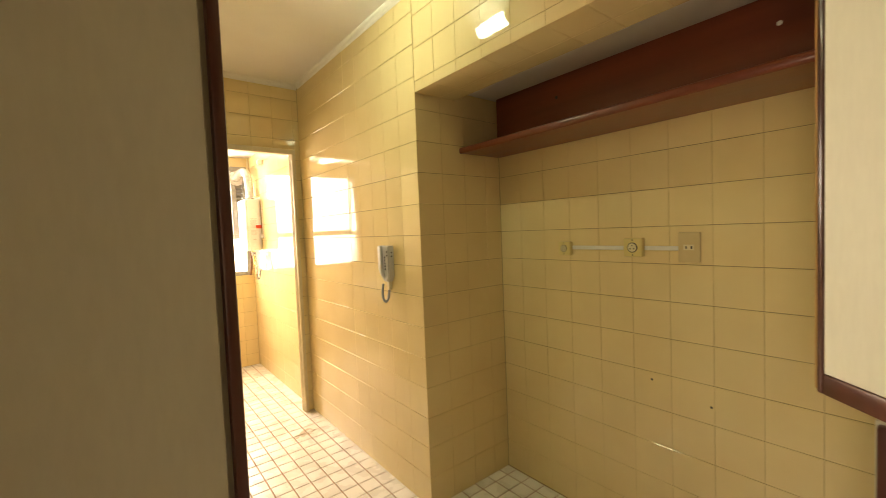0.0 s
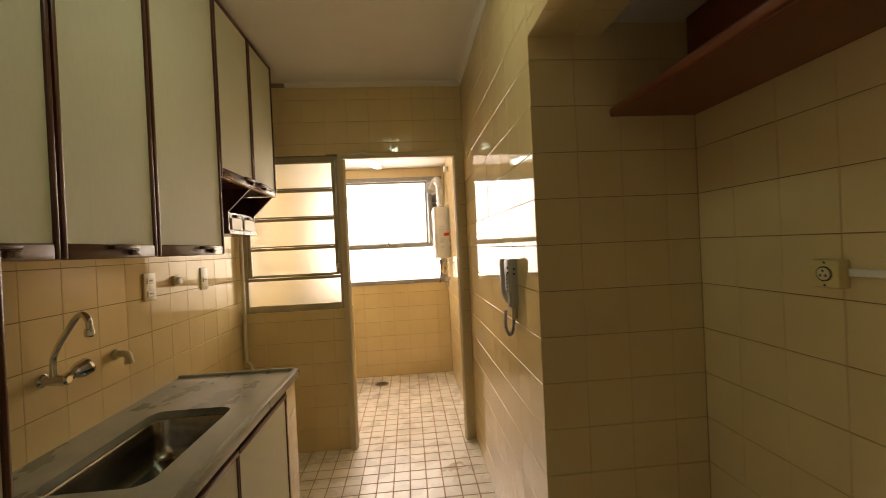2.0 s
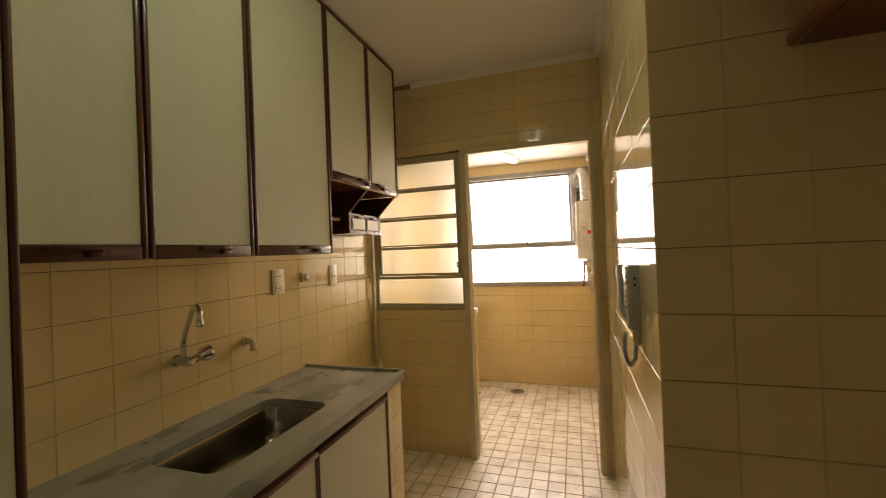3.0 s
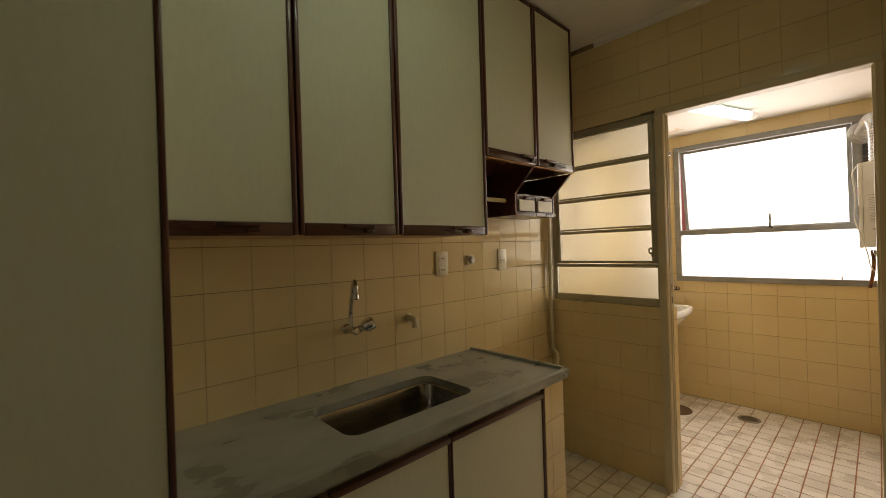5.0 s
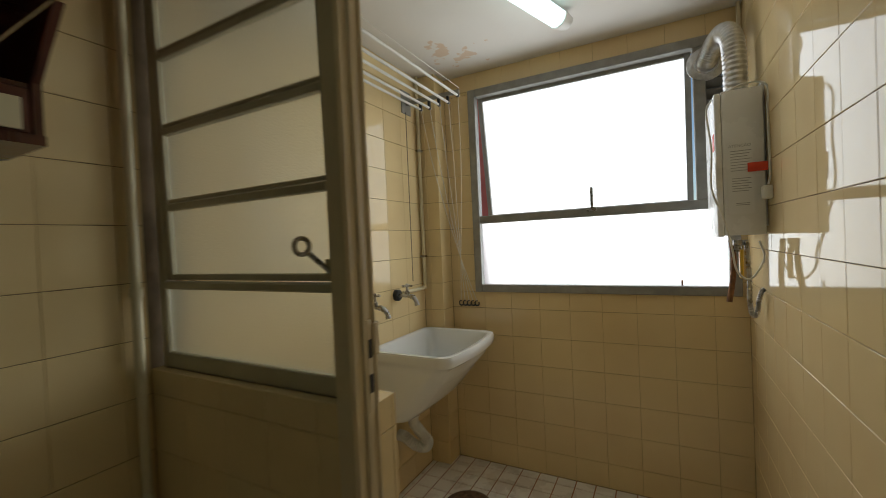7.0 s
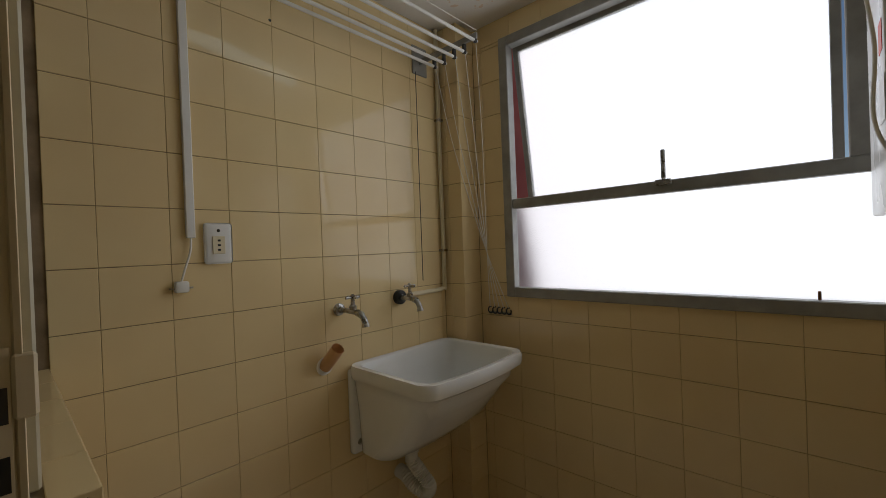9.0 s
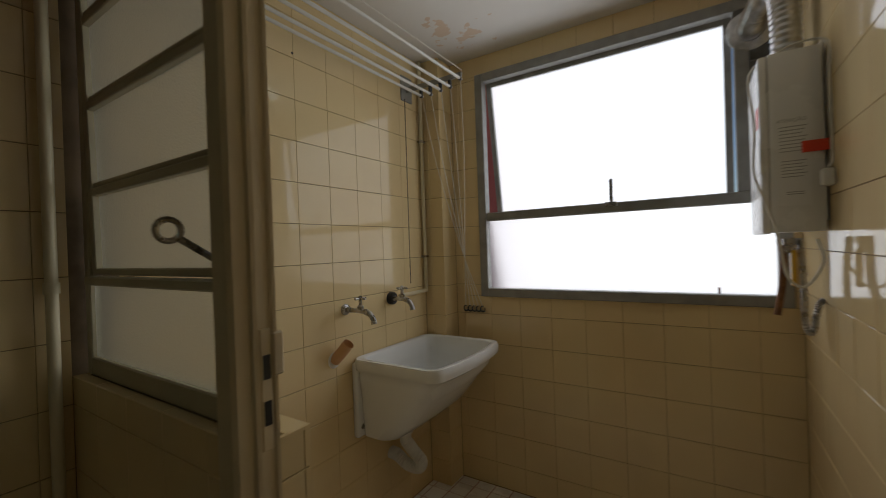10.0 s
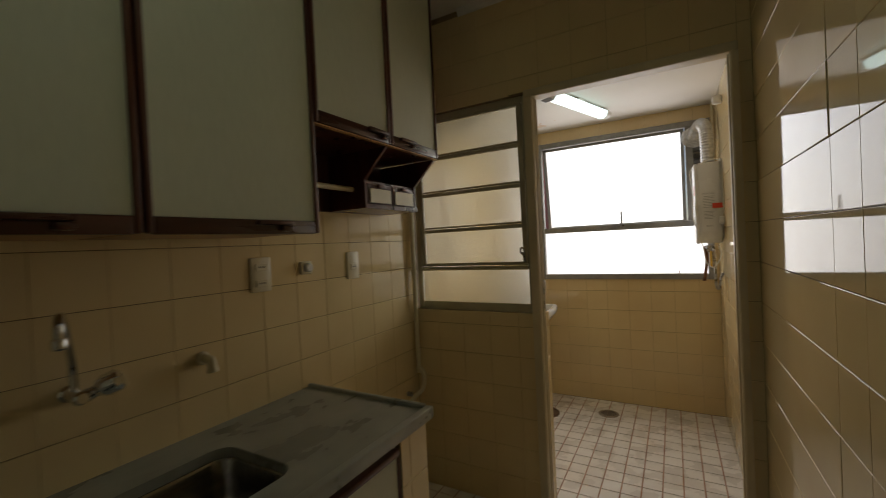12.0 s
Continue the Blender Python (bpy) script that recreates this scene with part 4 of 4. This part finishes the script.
# ---- fluorescent lamps ----
def ceiling_lamp(x, y, z, turn, length, label, glow, drop):
    lamp = thing("ceiling_lamp", label, "lamp", (x, y, z))
    lamp.rotation_euler = (0, 0, radians(turn))
    half = length / 2

    def put(name, bm, material, tag=""):
        ob = new(name, finish(name, bm, material))
        ob.parent = lamp
        if tag:
            ob["label"] = tag
        return ob

    def bowed(y0, y1, w0, w1, h0, h1, n=7):
        rings = []
        for yy, w, h in ((y0, w0, h0), (y1, w1, h1)):
            rings.append([Vector((w * math.cos(math.pi * k / (n - 1)), yy, -0.012 - h * math.sin(math.pi * k / (n - 1)))) for k in range(n)])
        return ring_loft(bmesh.new(), rings)

    put("base", boxes((-0.030, 0.030, -half + 0.02, half - 0.02, -0.010, 0.0, 0.003)), PLASTIC)
    put("bracket", boxes((-0.026, 0.026, -0.04, 0.04, -0.012, drop, 0.003)), PLASTIC)
    put("diffuser", bowed(-half + 0.075, half - 0.075, 0.044, 0.044, 0.048, 0.048), glow, "lit ribbed diffuser")
    put("end_cap", bowed(-half + 0.074, -half, 0.048, 0.038, 0.052, 0.038), PLASTIC, "white slotted end cap")
    put("end_cap", bowed(half - 0.074, half, 0.048, 0.038, 0.052, 0.038), PLASTIC, "white slotted end cap")
    for k in range(5):
        yy = -half + 0.012 + k * 0.011
        put("slot", boxes((-0.03, 0.03, yy, yy + 0.003, -0.066, -0.060)), GREY_PLASTIC)
    return lamp


ceiling_lamp(0.595, 4.395, ZS - 0.016, -18.5, 0.80, "white ceiling fluorescent lamp, lit, with end caps", TUBE, 0.016)
ceiling_lamp(0.87, 1.85, ZC - 0.034, 0, 0.36, "short white kitchen ceiling lamp, lit", GLOBE, 0.034)

# ---- laundry: water heater ----
heater = thing("water_heater", "white gas water heater on the tiled wall", "water heater", (1.31, 4.84, 1.265))
HX, HY0, HY1, HZ0, HZ1 = 1.246, 4.69, 4.985, 1.285, 1.806
part("body", boxes((HX + 0.022, XR - 0.010, HY0, HY1, HZ0, HZ1, 0.004, 2)), APPLIANCE, heater)
part("front_cover", boxes((HX, HX + 0.0215, HY0 - 0.002, HY1 + 0.002, HZ0 - 0.004, HZ1 - 0.004, 0.006, 2)), APPLIANCE, heater)
part("mount", boxes((XR - 0.0095, XR, HY0 + 0.03, HY1 - 0.03, HZ0 + 0.03, HZ1 + 0.02)), APPLIANCE, heater)
part("flue_collar", turned(1.335, 4.84, HZ1, [(0.040, 0), (0.040, 0.02), (0.036, 0.022)], (0, 0, 1)), ALU, heater)
label = part("label", boxes((HX + 0.034, HX + 0.112, HY0 - 0.0012, HY0 - 0.0002, 1.36, 1.62)), APPLIANCE, heater, "printed warning label")
lines = [(0.045, 1.585 - 0.010 * k, 0.062 - 0.006 * (k % 3)) for k in range(8)] + [(0.048, 1.487 - 0.009 * k, 0.056 - 0.008 * (k % 2)) for k in range(6)] + [(0.058, 1.398, 0.040), (0.058, 1.392, 0.040)]
for x0, z, w in lines:
    part("print_line", boxes((HX + x0, HX + x0 + w, HY0 - 0.0018, HY0 - 0.0013, z, z + 0.0024)), INK, label)
curve = bpy.data.curves.new("heading", "FONT")
curve.body, curve.size, curve.extrude, curve.align_x = "ATEN\u00c7\u00c3O", 0.014, 0.0002, "CENTER"
text = new("heading_source", curve)
me = bpy.data.meshes.new_from_object(text.evaluated_get(bpy.context.evaluated_depsgraph_get()))
bpy.data.objects.remove(text)
me.materials.append(INK)
head_text = new("heading", me)
head_text.parent = label
head_text.matrix_basis = pose(HX + 0.073, HY0 - 0.0015, 1.600, 90, 0, 0)
part("red_tag", boxes((XR - 0.060, XR - 0.002, HY0 - 0.006, HY0 - 0.003, 1.508, 1.540, 0.001)), RED, heater, "red paper tag")
part("sticker", boxes((HX - 0.0012, HX - 0.0002, 4.70, 4.75, 1.60, 1.66)), RED, heater)
part("sticker", boxes((HX - 0.0012, HX - 0.0002, 4.68, 4.76, 1.46, 1.55)), PLASTIC, heater)

duct = thing("flue_duct", "ribbed aluminium flue duct from heater to window vent", "duct", (1.315, 4.84, 1.82))
pts = smooth_path([(1.335, 4.84, 1.828), (1.335, 4.845, 1.96), (1.330, 4.87, 2.06), (1.314, 4.93, 2.108), (1.293, 5.00, 2.105), (1.274, 5.055, 2.075), (1.268, YW - 0.018, 2.060)], 13)
part("hose", sweep(pts, 0.038, 18, ribs=0.0035), FOIL, duct)
part("flange", turned(1.268, YW - 0.004, 2.060, [(0.078, 0.0), (0.078, 0.005), (0.060, 0.012), (0.048, 0.012), (0.046, 0.02)], (0, -1, 0), 24), FOIL, duct, "round metal flange")

gas = thing("gas_connection", "gas valve and flexible steel hose under the heater", "gas valve", (1.33, 4.8, 1.0))
part("flex_hose", sweep(smooth_path([(1.345, 4.80, 1.266), (1.352, 4.795, 1.14), (1.350, 4.79, 1.04), (1.356, 4.79, 0.985), (1.370, 4.79, 0.985), (1.380, 4.795, 1.04), (1.390, 4.80, 1.07), (XR - 0.001, 4.80, 1.08)], 10), 0.0075, 10, ribs=0.002), OLD_CHROME, gas, "braided steel hose")
part("pipe", sweep(smooth_path([(1.300, 4.80, 1.266), (1.305, 4.795, 1.20), (1.300, 4.79, 1.12), (1.285, 4.78, 1.03)], 5), 0.010, 10), RUST, gas)
part("lever", boxes((1.322, 1.334, 4.775, 4.805, 1.12, 1.23, 0.003)), YELLOW, gas, "yellow valve lever")
part("fitting", turned(1.318, 4.79, 1.266, [(0.018, 0), (0.018, 0.02), (0.013, 0.022), (0.013, 0.045)], (0, 0, -1), 8), OLD_CHROME, gas)
cord = thing("heater_cord", "white power cord with plug beside the heater", "cable", (XR - 0.02, 4.66, 1.3))
part("wire", sweep(smooth_path([(HX - 0.004, 4.72, 1.79), (HX - 0.022, 4.70, 1.74), (HX - 0.012, 4.68, 1.60), (HX - 0.016, 4.675, 1.46), (HX + 0.01, 4.648, 1.36), (HX + 0.035, 4.65, 1.25), (HX + 0.05, 4.66, 1.16), (HX + 0.09, 4.67, 1.13), (HX + 0.13, 4.67, 1.20), (HX + 0.12, 4.68, 1.262)], 6), 0.0035, 8), CORD, cord)
part("wire", sweep(smooth_path([(HX + 0.04, 4.70, 1.803), (HX + 0.09, 4.69, 1.82), (HX + 0.15, 4.67, 1.80), (XR - 0.006, 4.650, 1.70), (XR - 0.005, 4.645, 1.50), (XR - 0.012, 4.64, 1.455)], 6), 0.0035, 8), CORD, cord)
part("plug", boxes((XR - 0.030, XR - 0.001, 4.628, 4.656, 1.405, 1.452, 0.006, 2)), PLASTIC, cord)

single("corner_conduit", sweep([(XR - 0.012, YW - 0.03, 2.02), (XR - 0.012, YW - 0.03, ZS)], 0.009, 10), CREAM_PLASTIC, "thin cream conduit in the corner above the heater", "conduit")
single("wall_hook", boxes((XR - 0.05, XR, 4.53, 4.57, 2.13, 2.18, 0.01, 2)), PLASTIC, "small white plastic fitting high on the wall", "fitting")

# ---- laundry: tank, taps, hoses ----
tank = thing("laundry_tank", "white ceramic laundry tank on the wall", "laundry sink", (0.03, 4.68, 0.5))
KX0, KX1, KYA, KYB, RZ = XL, 0.270, 4.404, 4.982, 0.811


def basin_ring(inx0, inx1, iny, z, r):
    """A level outline of the tank, its front bowed outwards."""
    out = rounded_rect(KX0 + inx0, KX1 - 0.022 - inx1, KYA + iny, KYB - iny, r, z, 6)
    row = []
    for k, p in enumerate(out):
        q = out[(k + 1) % len(out)]
        row.append(p)
        if k % 7 == 6:
            row += [p.lerp(q, a / 6) for a in range(1, 6)]
    half, yc, far = (KYB - KYA) / 2, (KYA + KYB) / 2, max(p.x for p in row)
    return [Vector((p.x + 0.030 * max(0.0, 1 - ((p.y - yc) / half) ** 2) * max(0.0, (p.x - KX0) / (far - KX0)) ** 2, p.y, p.z)) for p in row]


outer = [basin_ring(0.0, 0.30, 0.06, 0.462, 0.05), basin_ring(0.0, 0.27, 0.035, 0.475, 0.06), basin_ring(0.0, 0.185, 0.026, 0.545, 0.07), basin_ring(0.0, 0.105, 0.020, 0.645, 0.07), basin_ring(0.0, 0.050, 0.016, 0.725, 0.06), basin_ring(0.0, 0.026, 0.012, 0.757, 0.055), basin_ring(0, 0.004, 0.003, 0.763, 0.05), basin_ring(0, 0, 0, 0.778, 0.05), basin_ring(0, 0, 0, 0.800, 0.05), basin_ring(0.004, 0.005, 0.005, RZ, 0.048), basin_ring(0.028, 0.026, 0.026, RZ, 0.045), basin_ring(0.034, 0.032, 0.032, RZ - 0.006, 0.045), basin_ring(0.038, 0.040, 0.038, 0.72, 0.05), basin_ring(0.045, 0.13, 0.05, 0.62, 0.06), basin_ring(0.06, 0.23, 0.09, 0.54, 0.05), basin_ring(0.08, 0.30, 0.15, 0.53, 0.02)]
part("basin", ring_loft(bmesh.new(), outer), CERAMIC, tank, "", 50)
part("back_plate", boxes((XL, XL + 0.030, KYA + 0.004, KYB - 0.004, 0.47, 0.795, 0.012, 3)), CERAMIC, tank)
part("bolt", turned(XL + 0.030, KYA + 0.035, 0.515, [(0.012, 0), (0.011, 0.004), (0.004, 0.006)], (1, 0, 0), 12), OLD_CHROME, tank)
hose = thing("drain_hose", "grey-white corrugated drain hose under the tank", "hose", (0.0, 4.66, 0.3))
part("trap", turned(-0.075, 4.62, 0.463, [(0.032, 0), (0.032, 0.03), (0.026, 0.034), (0.026, 0.07)], (0, 0, -1)), GREY_PVC, hose)
part("corrugated_hose", sweep(smooth_path([(-0.075, 4.62, 0.40), (-0.05, 4.645, 0.345), (-0.02, 4.66, 0.30), (-0.04, 4.665, 0.262), (-0.09, 4.65, 0.27), (-0.15, 4.65, 0.30), (XL - 0.001, 4.65, 0.305)], 12), 0.024, 16, ribs=0.005), GREY_PVC, hose)


def laundry_tap(y, z, length, label):
    t = thing("tap", label, "tap", (XL, y, z), "taps over the tank")
    part("flange", turned(XL, y, z, [(0.024, 0), (0.022, 0.008), (0.012, 0.012), (0.012, 0.03)]), OLD_CHROME, t)
    part("spout", sweep(smooth_path([(XL + 0.02, y, z), (XL + length * 0.55, y + 0.004, z - 0.002), (XL + length * 0.85, y + 0.006, z - 0.008), (XL + length, y + 0.008, z - 0.03), (XL + length + 0.006, y + 0.008, z - 0.052)], 5), [0.010] * 8 + [0.013] * 4 + [0.011] * 6 + [0.013] * 3, 12), OLD_CHROME, t)
    part("stem", turned(XL + length * 0.58, y + 0.004, z + 0.006, [(0.013, 0), (0.014, 0.012), (0.008, 0.018), (0.006, 0.045), (0.009, 0.05), (0.004, 0.056)], (0, 0, 1), 12), OLD_CHROME, t)
    h = part("cross_handle", sweep([(XL + length * 0.58 - 0.03, y + 0.004, z + 0.05), (XL + length * 0.58 + 0.03, y + 0.004, z + 0.05)], 0.005, 8), OLD_CHROME, t)
    sub = part("cross_bar", sweep([(XL + length * 0.58, y - 0.026, z + 0.05), (XL + length * 0.58, y + 0.034, z + 0.05)], 0.005, 8), OLD_CHROME, h)
    return t


laundry_tap(4.386, 1.026, 0.150, "worn chrome laundry tap with a cross handle")
laundry_tap(4.684, 1.038, 0.120, "chrome laundry tap with a dark mounting ring")
single("tap_ring", turned(XL, 4.684, 1.038, [(0.030, 0.0), (0.030, 0.02), (0.025, 0.024)]), BLACK, "dark rubber mounting ring behind the tap", "ring")
stub = thing("drain_stub", "cream plastic pipe stub standing out of the wall", "pipe", (XL, 4.30, 0.83))
part("collar", turned(XL, 4.318, 0.828, [(0.034, 0), (0.031, 0.003), (0.02, 0.004)]), PLASTER, stub)
part("tube", sweep([(XL + 0.001, 4.318, 0.826), (XL + 0.040, 4.326, 0.866), (XL + 0.070, 4.332, 0.900)], 0.0235, 18, cap=False), SALMON, stub)
riser = thing("corner_pipe", "cream painted water pipe in the laundry corner", "pipe", (XL + 0.02, 4.94, 1.05))
part("riser", sweep(smooth_path([(XL + 0.016, 4.965, ZS - 0.001), (XL + 0.016, 4.965, 1.6), (XL + 0.016, 4.965, 1.09), (XL + 0.015, 4.955, 1.052), (XL + 0.014, 4.90, 1.045), (XL + 0.012, 4.74, 1.043)], 5), 0.010, 10), CREAM_PLASTIC, riser)
for z in (1.845, 1.225):
    part("clip", boxes((XL, XL + 0.03, 4.950, 4.982, z, z + 0.012, 0.002)), OLD_CHROME, riser)

plug = thing("wall_socket", "white rounded wall socket plate on the tiles", "socket", (XL, 3.975, 1.222))
part("plate", boxes((XL, XL + 0.010, 3.936, 4.014, 1.222, 1.345, 0.009, 3)), PLASTIC, plug)
part("insert", boxes((XL + 0.010, XL + 0.0125, 3.957, 3.992, 1.252, 1.305, 0.001)), CREAM_PLASTIC, plug)
for z in (1.264, 1.278, 1.292):
    part("slot", boxes((XL + 0.0126, XL + 0.0132, 3.971, 3.979, z - 0.003, z + 0.003)), BLACK, plug)
part("screw", turned(XL + 0.010, 3.975, 1.322, [(0.005, 0), (0.003, 0.001)], (1, 0, 0), 10), BLACK, plug)
single("cable_trunking", boxes((XL, XL + 0.013, 3.890, 3.913, 1.300, ZS - 0.001, 0.002)), PLASTIC, "white plastic cable trunking down the laundry wall", "trunking")
flex = thing("lamp_cord", "white cord with a two-pin plug hanging from the trunking", "cable", (XL, 3.88, 1.15))
part("wire", sweep(smooth_path([(XL + 0.008, 3.902, 1.301), (XL + 0.010, 3.898, 1.26), (XL + 0.012, 3.882, 1.21), (XL + 0.013, 3.872, 1.175)], 5), 0.003, 8), CORD, flex)
part("plug", boxes((XL + 0.001, XL + 0.024, 3.855, 3.890, 1.146, 1.178, 0.006, 2)), PLASTIC, flex)
for y in (3.850, 3.893):
    part("pin", boxes((XL + 0.009, XL + 0.014, y - 0.008, y + 0.008, 1.156, 1.161)), OLD_CHROME, flex)

# ---- laundry: clothes rack and its cords ----
rackob = thing("clothes_rack", "white five-rod wall clothes rack with cords", "clothes rack", (0, 4.4, 2.05))
RODS = [(0.139, 2.082), (0.082, 2.056), (0.026, 2.054), (-0.034, 2.048), (-0.090, 2.050)]
for x, z in RODS:
    part("rod", sweep([(x, 3.72, z), (x, 4.875, z)], 0.0065, 10), PLASTIC, rackob)
for y in (3.80, 4.862):
    arm = part("arm", boxes((XL, 0.150, y - 0.006, y + 0.006, 2.088, 2.112, 0.002)), ALU, rackob)
    part("wall_bracket", boxes((XL, XL + 0.008, y - 0.045, y + 0.045, 2.04, 2.17, 0.002)), ALU, rackob)
    for x, z in RODS:
        part("holder", boxes((x - 0.007, x + 0.007, y - 0.008, y + 0.008, z - 0.008, 2.087, 0.002)), BLACK, arm)
hook_strip = thing("cord_hooks", "row of black cord hooks under the window", "hooks", (0.04, YW, 0.94))
part("strip", boxes((-0.014, 0.106, YW - 0.006, YW, 0.922, 0.931, 0.002)), ALU, hook_strip)
for k, (x, z) in enumerate(RODS):
    hx = -0.004 + 0.0255 * k
    part("hook", sweep([(hx + 0.0125 * math.cos(a), YW - 0.014, 0.940 + 0.0155 * math.sin(a)) for a in [radians(70 + 320 * j / 12) for j in range(13)]], 0.0034, 6), BLACK, hook_strip)
    part("cord", sweep(smooth_path([(x, 4.868, z - 0.008), (x * 0.8 + hx * 0.2 + 0.004, 4.92, 1.70), (x * 0.35 + hx * 0.65 - 0.003, 5.02, 1.25), (hx, YW - 0.016, 0.955)], 5), 0.0016, 5), CORD, rackob)
part("cord", sweep([(XL + 0.04, 4.80, 2.03), (XL + 0.038, 4.80, 1.10)], 0.0018, 5), BLACK, rackob)
part("cord", sweep([(0.15, 3.80, 2.118), (0.15, 4.862, 2.118)], 0.0015, 5), CORD, rackob)

# ---- floor drains ----
d = thing("floor_drain", "rusty round cast-iron inspection cover in the floor", "drain", (0.178, 4.69, 0))
part("cover", lathe([(0.120, -0.003), (0.120, 0.002), (0.104, 0.004), (0.100, 0.001), (0.092, 0.001), (0.088, 0.004), (0.05, 0.004), (0.045, 0.002), (0.004, 0.003)], Matrix.Translation((0.178, 4.69, 0)), 32), CAST_IRON, d)
for k in range(6):
    a = radians(60 * k)
    part("rib", boxes((-0.006, 0.006, 0.052, 0.086, 0.004, 0.0065)), CAST_IRON, d).matrix_basis = pose(0, 0, 0, 0, 0, 60 * k)
d = thing("floor_drain", "dull round steel floor drain grate", "drain", (0.635, 4.845, 0))
part("grate", lathe([(0.073, -0.003), (0.073, 0.002), (0.066, 0.004), (0.06, 0.003), (0.004, 0.0034)], Matrix.Translation((0.635, 4.845, 0)), 32), DRAIN_STEEL, d)
for k in range(-3, 4):
    w = math.sqrt(max(0.0, 0.052 ** 2 - (k * 0.014) ** 2))
    part("slot", boxes((0.635 - w, 0.635 + w, 4.845 + k * 0.014 - 0.0025, 4.845 + k * 0.014 + 0.0025, 0.0036, 0.0044)), BLACK, d)

# ---- tiles, piece by piece ----
PS = 0.157  # laundry rows
tiling(wall_east, plane((XR, YD, 0), (0, -1, 0), (0, 0, 1)), YD - YP - 0.001, ZC - 0.03, u0=YD - YP - 0.001, holes=[])
tiling(wall_east, plane((XR, YP - 0.002, 2.083), (0, -1, 0), (0, 0, 1)), YP - YA, ZC - 0.03 - 2.083, u0=0.0, v0=0.05)
tiling(wall_east, plane((XR, YA, 2.082), (0, 1, 0), (1, 0, 0)), YP - YA, 0.250, u0=(YP - YA) % PITCH, v0=0.154)
tiling(wall_east, plane((XR, YP, 0), (1, 0, 0), (0, 0, 1)), XA - XR, 2.13, u0=0.153)
tiling(wall_alcove, plane((XA, YP, 0), (0, -1, 0), (0, 0, 1)), YP - YA, 2.13, u0=0.15)
tiling(wall_west, plane((XL, 1.0, 0), (0, 1, 0), (0, 0, 1)), YD - 1.0, ZC - 0.002, u0=2.051 - 1.0 - 6 * PITCH, singles=lambda u, v: v > 0.7)
tiling(wall_west_laundry, plane((XL, YD2, 0), (0, 1, 0), (0, 0, 1)), 4.985 - YD2, ZS, pu=0.158, pv=PS, u0=3.695 - YD2, v0=1.227 - 7 * PS)
tiling(column, plane((XL, 4.985, 0), (1, 0, 0), (0, 0, 1)), 0.123, ZS, u0=0.2, pv=PS, v0=1.227 - 7 * PS)
tiling(column, plane((-0.066, 4.985, 0), (0, 1, 0), (0, 0, 1)), YW - 4.985, ZS, u0=0.3, pv=PS, v0=1.227 - 7 * PS)
tiling(wall_north, plane((-0.066, YW, 0), (1, 0, 0), (0, 0, 1)), XR + 0.066, ZS, pu=0.161, pv=PS, u0=0.465 + 0.066 - 0.161 * 3, v0=1.227 - 7 * PS, holes=[(WX0 + 0.066, WX1 + 0.066, WZ0, WZ1)])
tiling(wall_east_laundry, plane((XR, YW, 0), (0, -1, 0), (0, 0, 1)), YW - YD2, ZS, pu=0.158, pv=PS, u0=0.11, v0=1.227 - 7 * PS)
tiling(wall_east_laundry, plane((XR, YD2, 0), (0, -1, 0), (0, 0, 1)), YD2 - YD, DZ + 0.04, u0=0.2)
tiling(partition, plane((XL, YD, 0), (1, 0, 0), (0, 0, 1)), XR - XL, ZC - 0.03, pu=0.155, u0=0.271 - XL - 3 * 0.155, holes=[(-1, LX1 - XL - 0.004, LZ0, LZ1), (LX1 - XL - 0.0045, DX1 + 0.028 - XL, -1, DZ + 0.04)])
tiling(partition, plane((XL, YD, LZ0), (1, 0, 0), (0, 1, 0)), DX0 + 0.002 - XL, YD2 - YD, pu=0.155, u0=0.271 - XL - 3 * 0.155, v0=0.2, holes=[(LX0 - XL, LX1 - 0.006 - XL, 0.026, 0.054), (DX0 - 0.043 - XL, 1, -1, 0.0405)])
tiling(partition, plane((DX0 + 0.002, YD + 0.0405, 0), (0, 1, 0), (0, 0, 1)), YD2 - YD - 0.0405, LZ0, u0=0.2)
tiling(partition, plane((DX0 + 0.002, YD2, 0), (-1, 0, 0), (0, 0, 1)), DX0 - XL, LZ0, pu=0.158, u0=0.05, pv=PS, v0=1.227 - 7 * PS)
tiling(end_wall, plane((KX - 0.024, 2.690 + T, 0), (-1, 0, 0), (0, 0, 1)), KX - 0.024 - XL, KZ - 0.04, u0=0.0)
tiling(end_wall, plane((KX - 0.024, 2.550, 0), (0, 1, 0), (0, 0, 1)), 0.140, KZ - 0.045, u0=0.2)
tiling(floor, plane((XL, YB, 0), (1, 0, 0), (0, 1, 0)), XA - XL, YW - YB, 0.098, 0.1, (0.822 - XL) % 0.098, (3.343 - YB) % 0.1, material=FLOOR_TILE, gap=0.0062, gap_v=0.0062, bevel=0.0012, singles=lambda u, v: u < XR - XL and 2.75 - YB < v < 4.45 - YB, wobble=0.02)
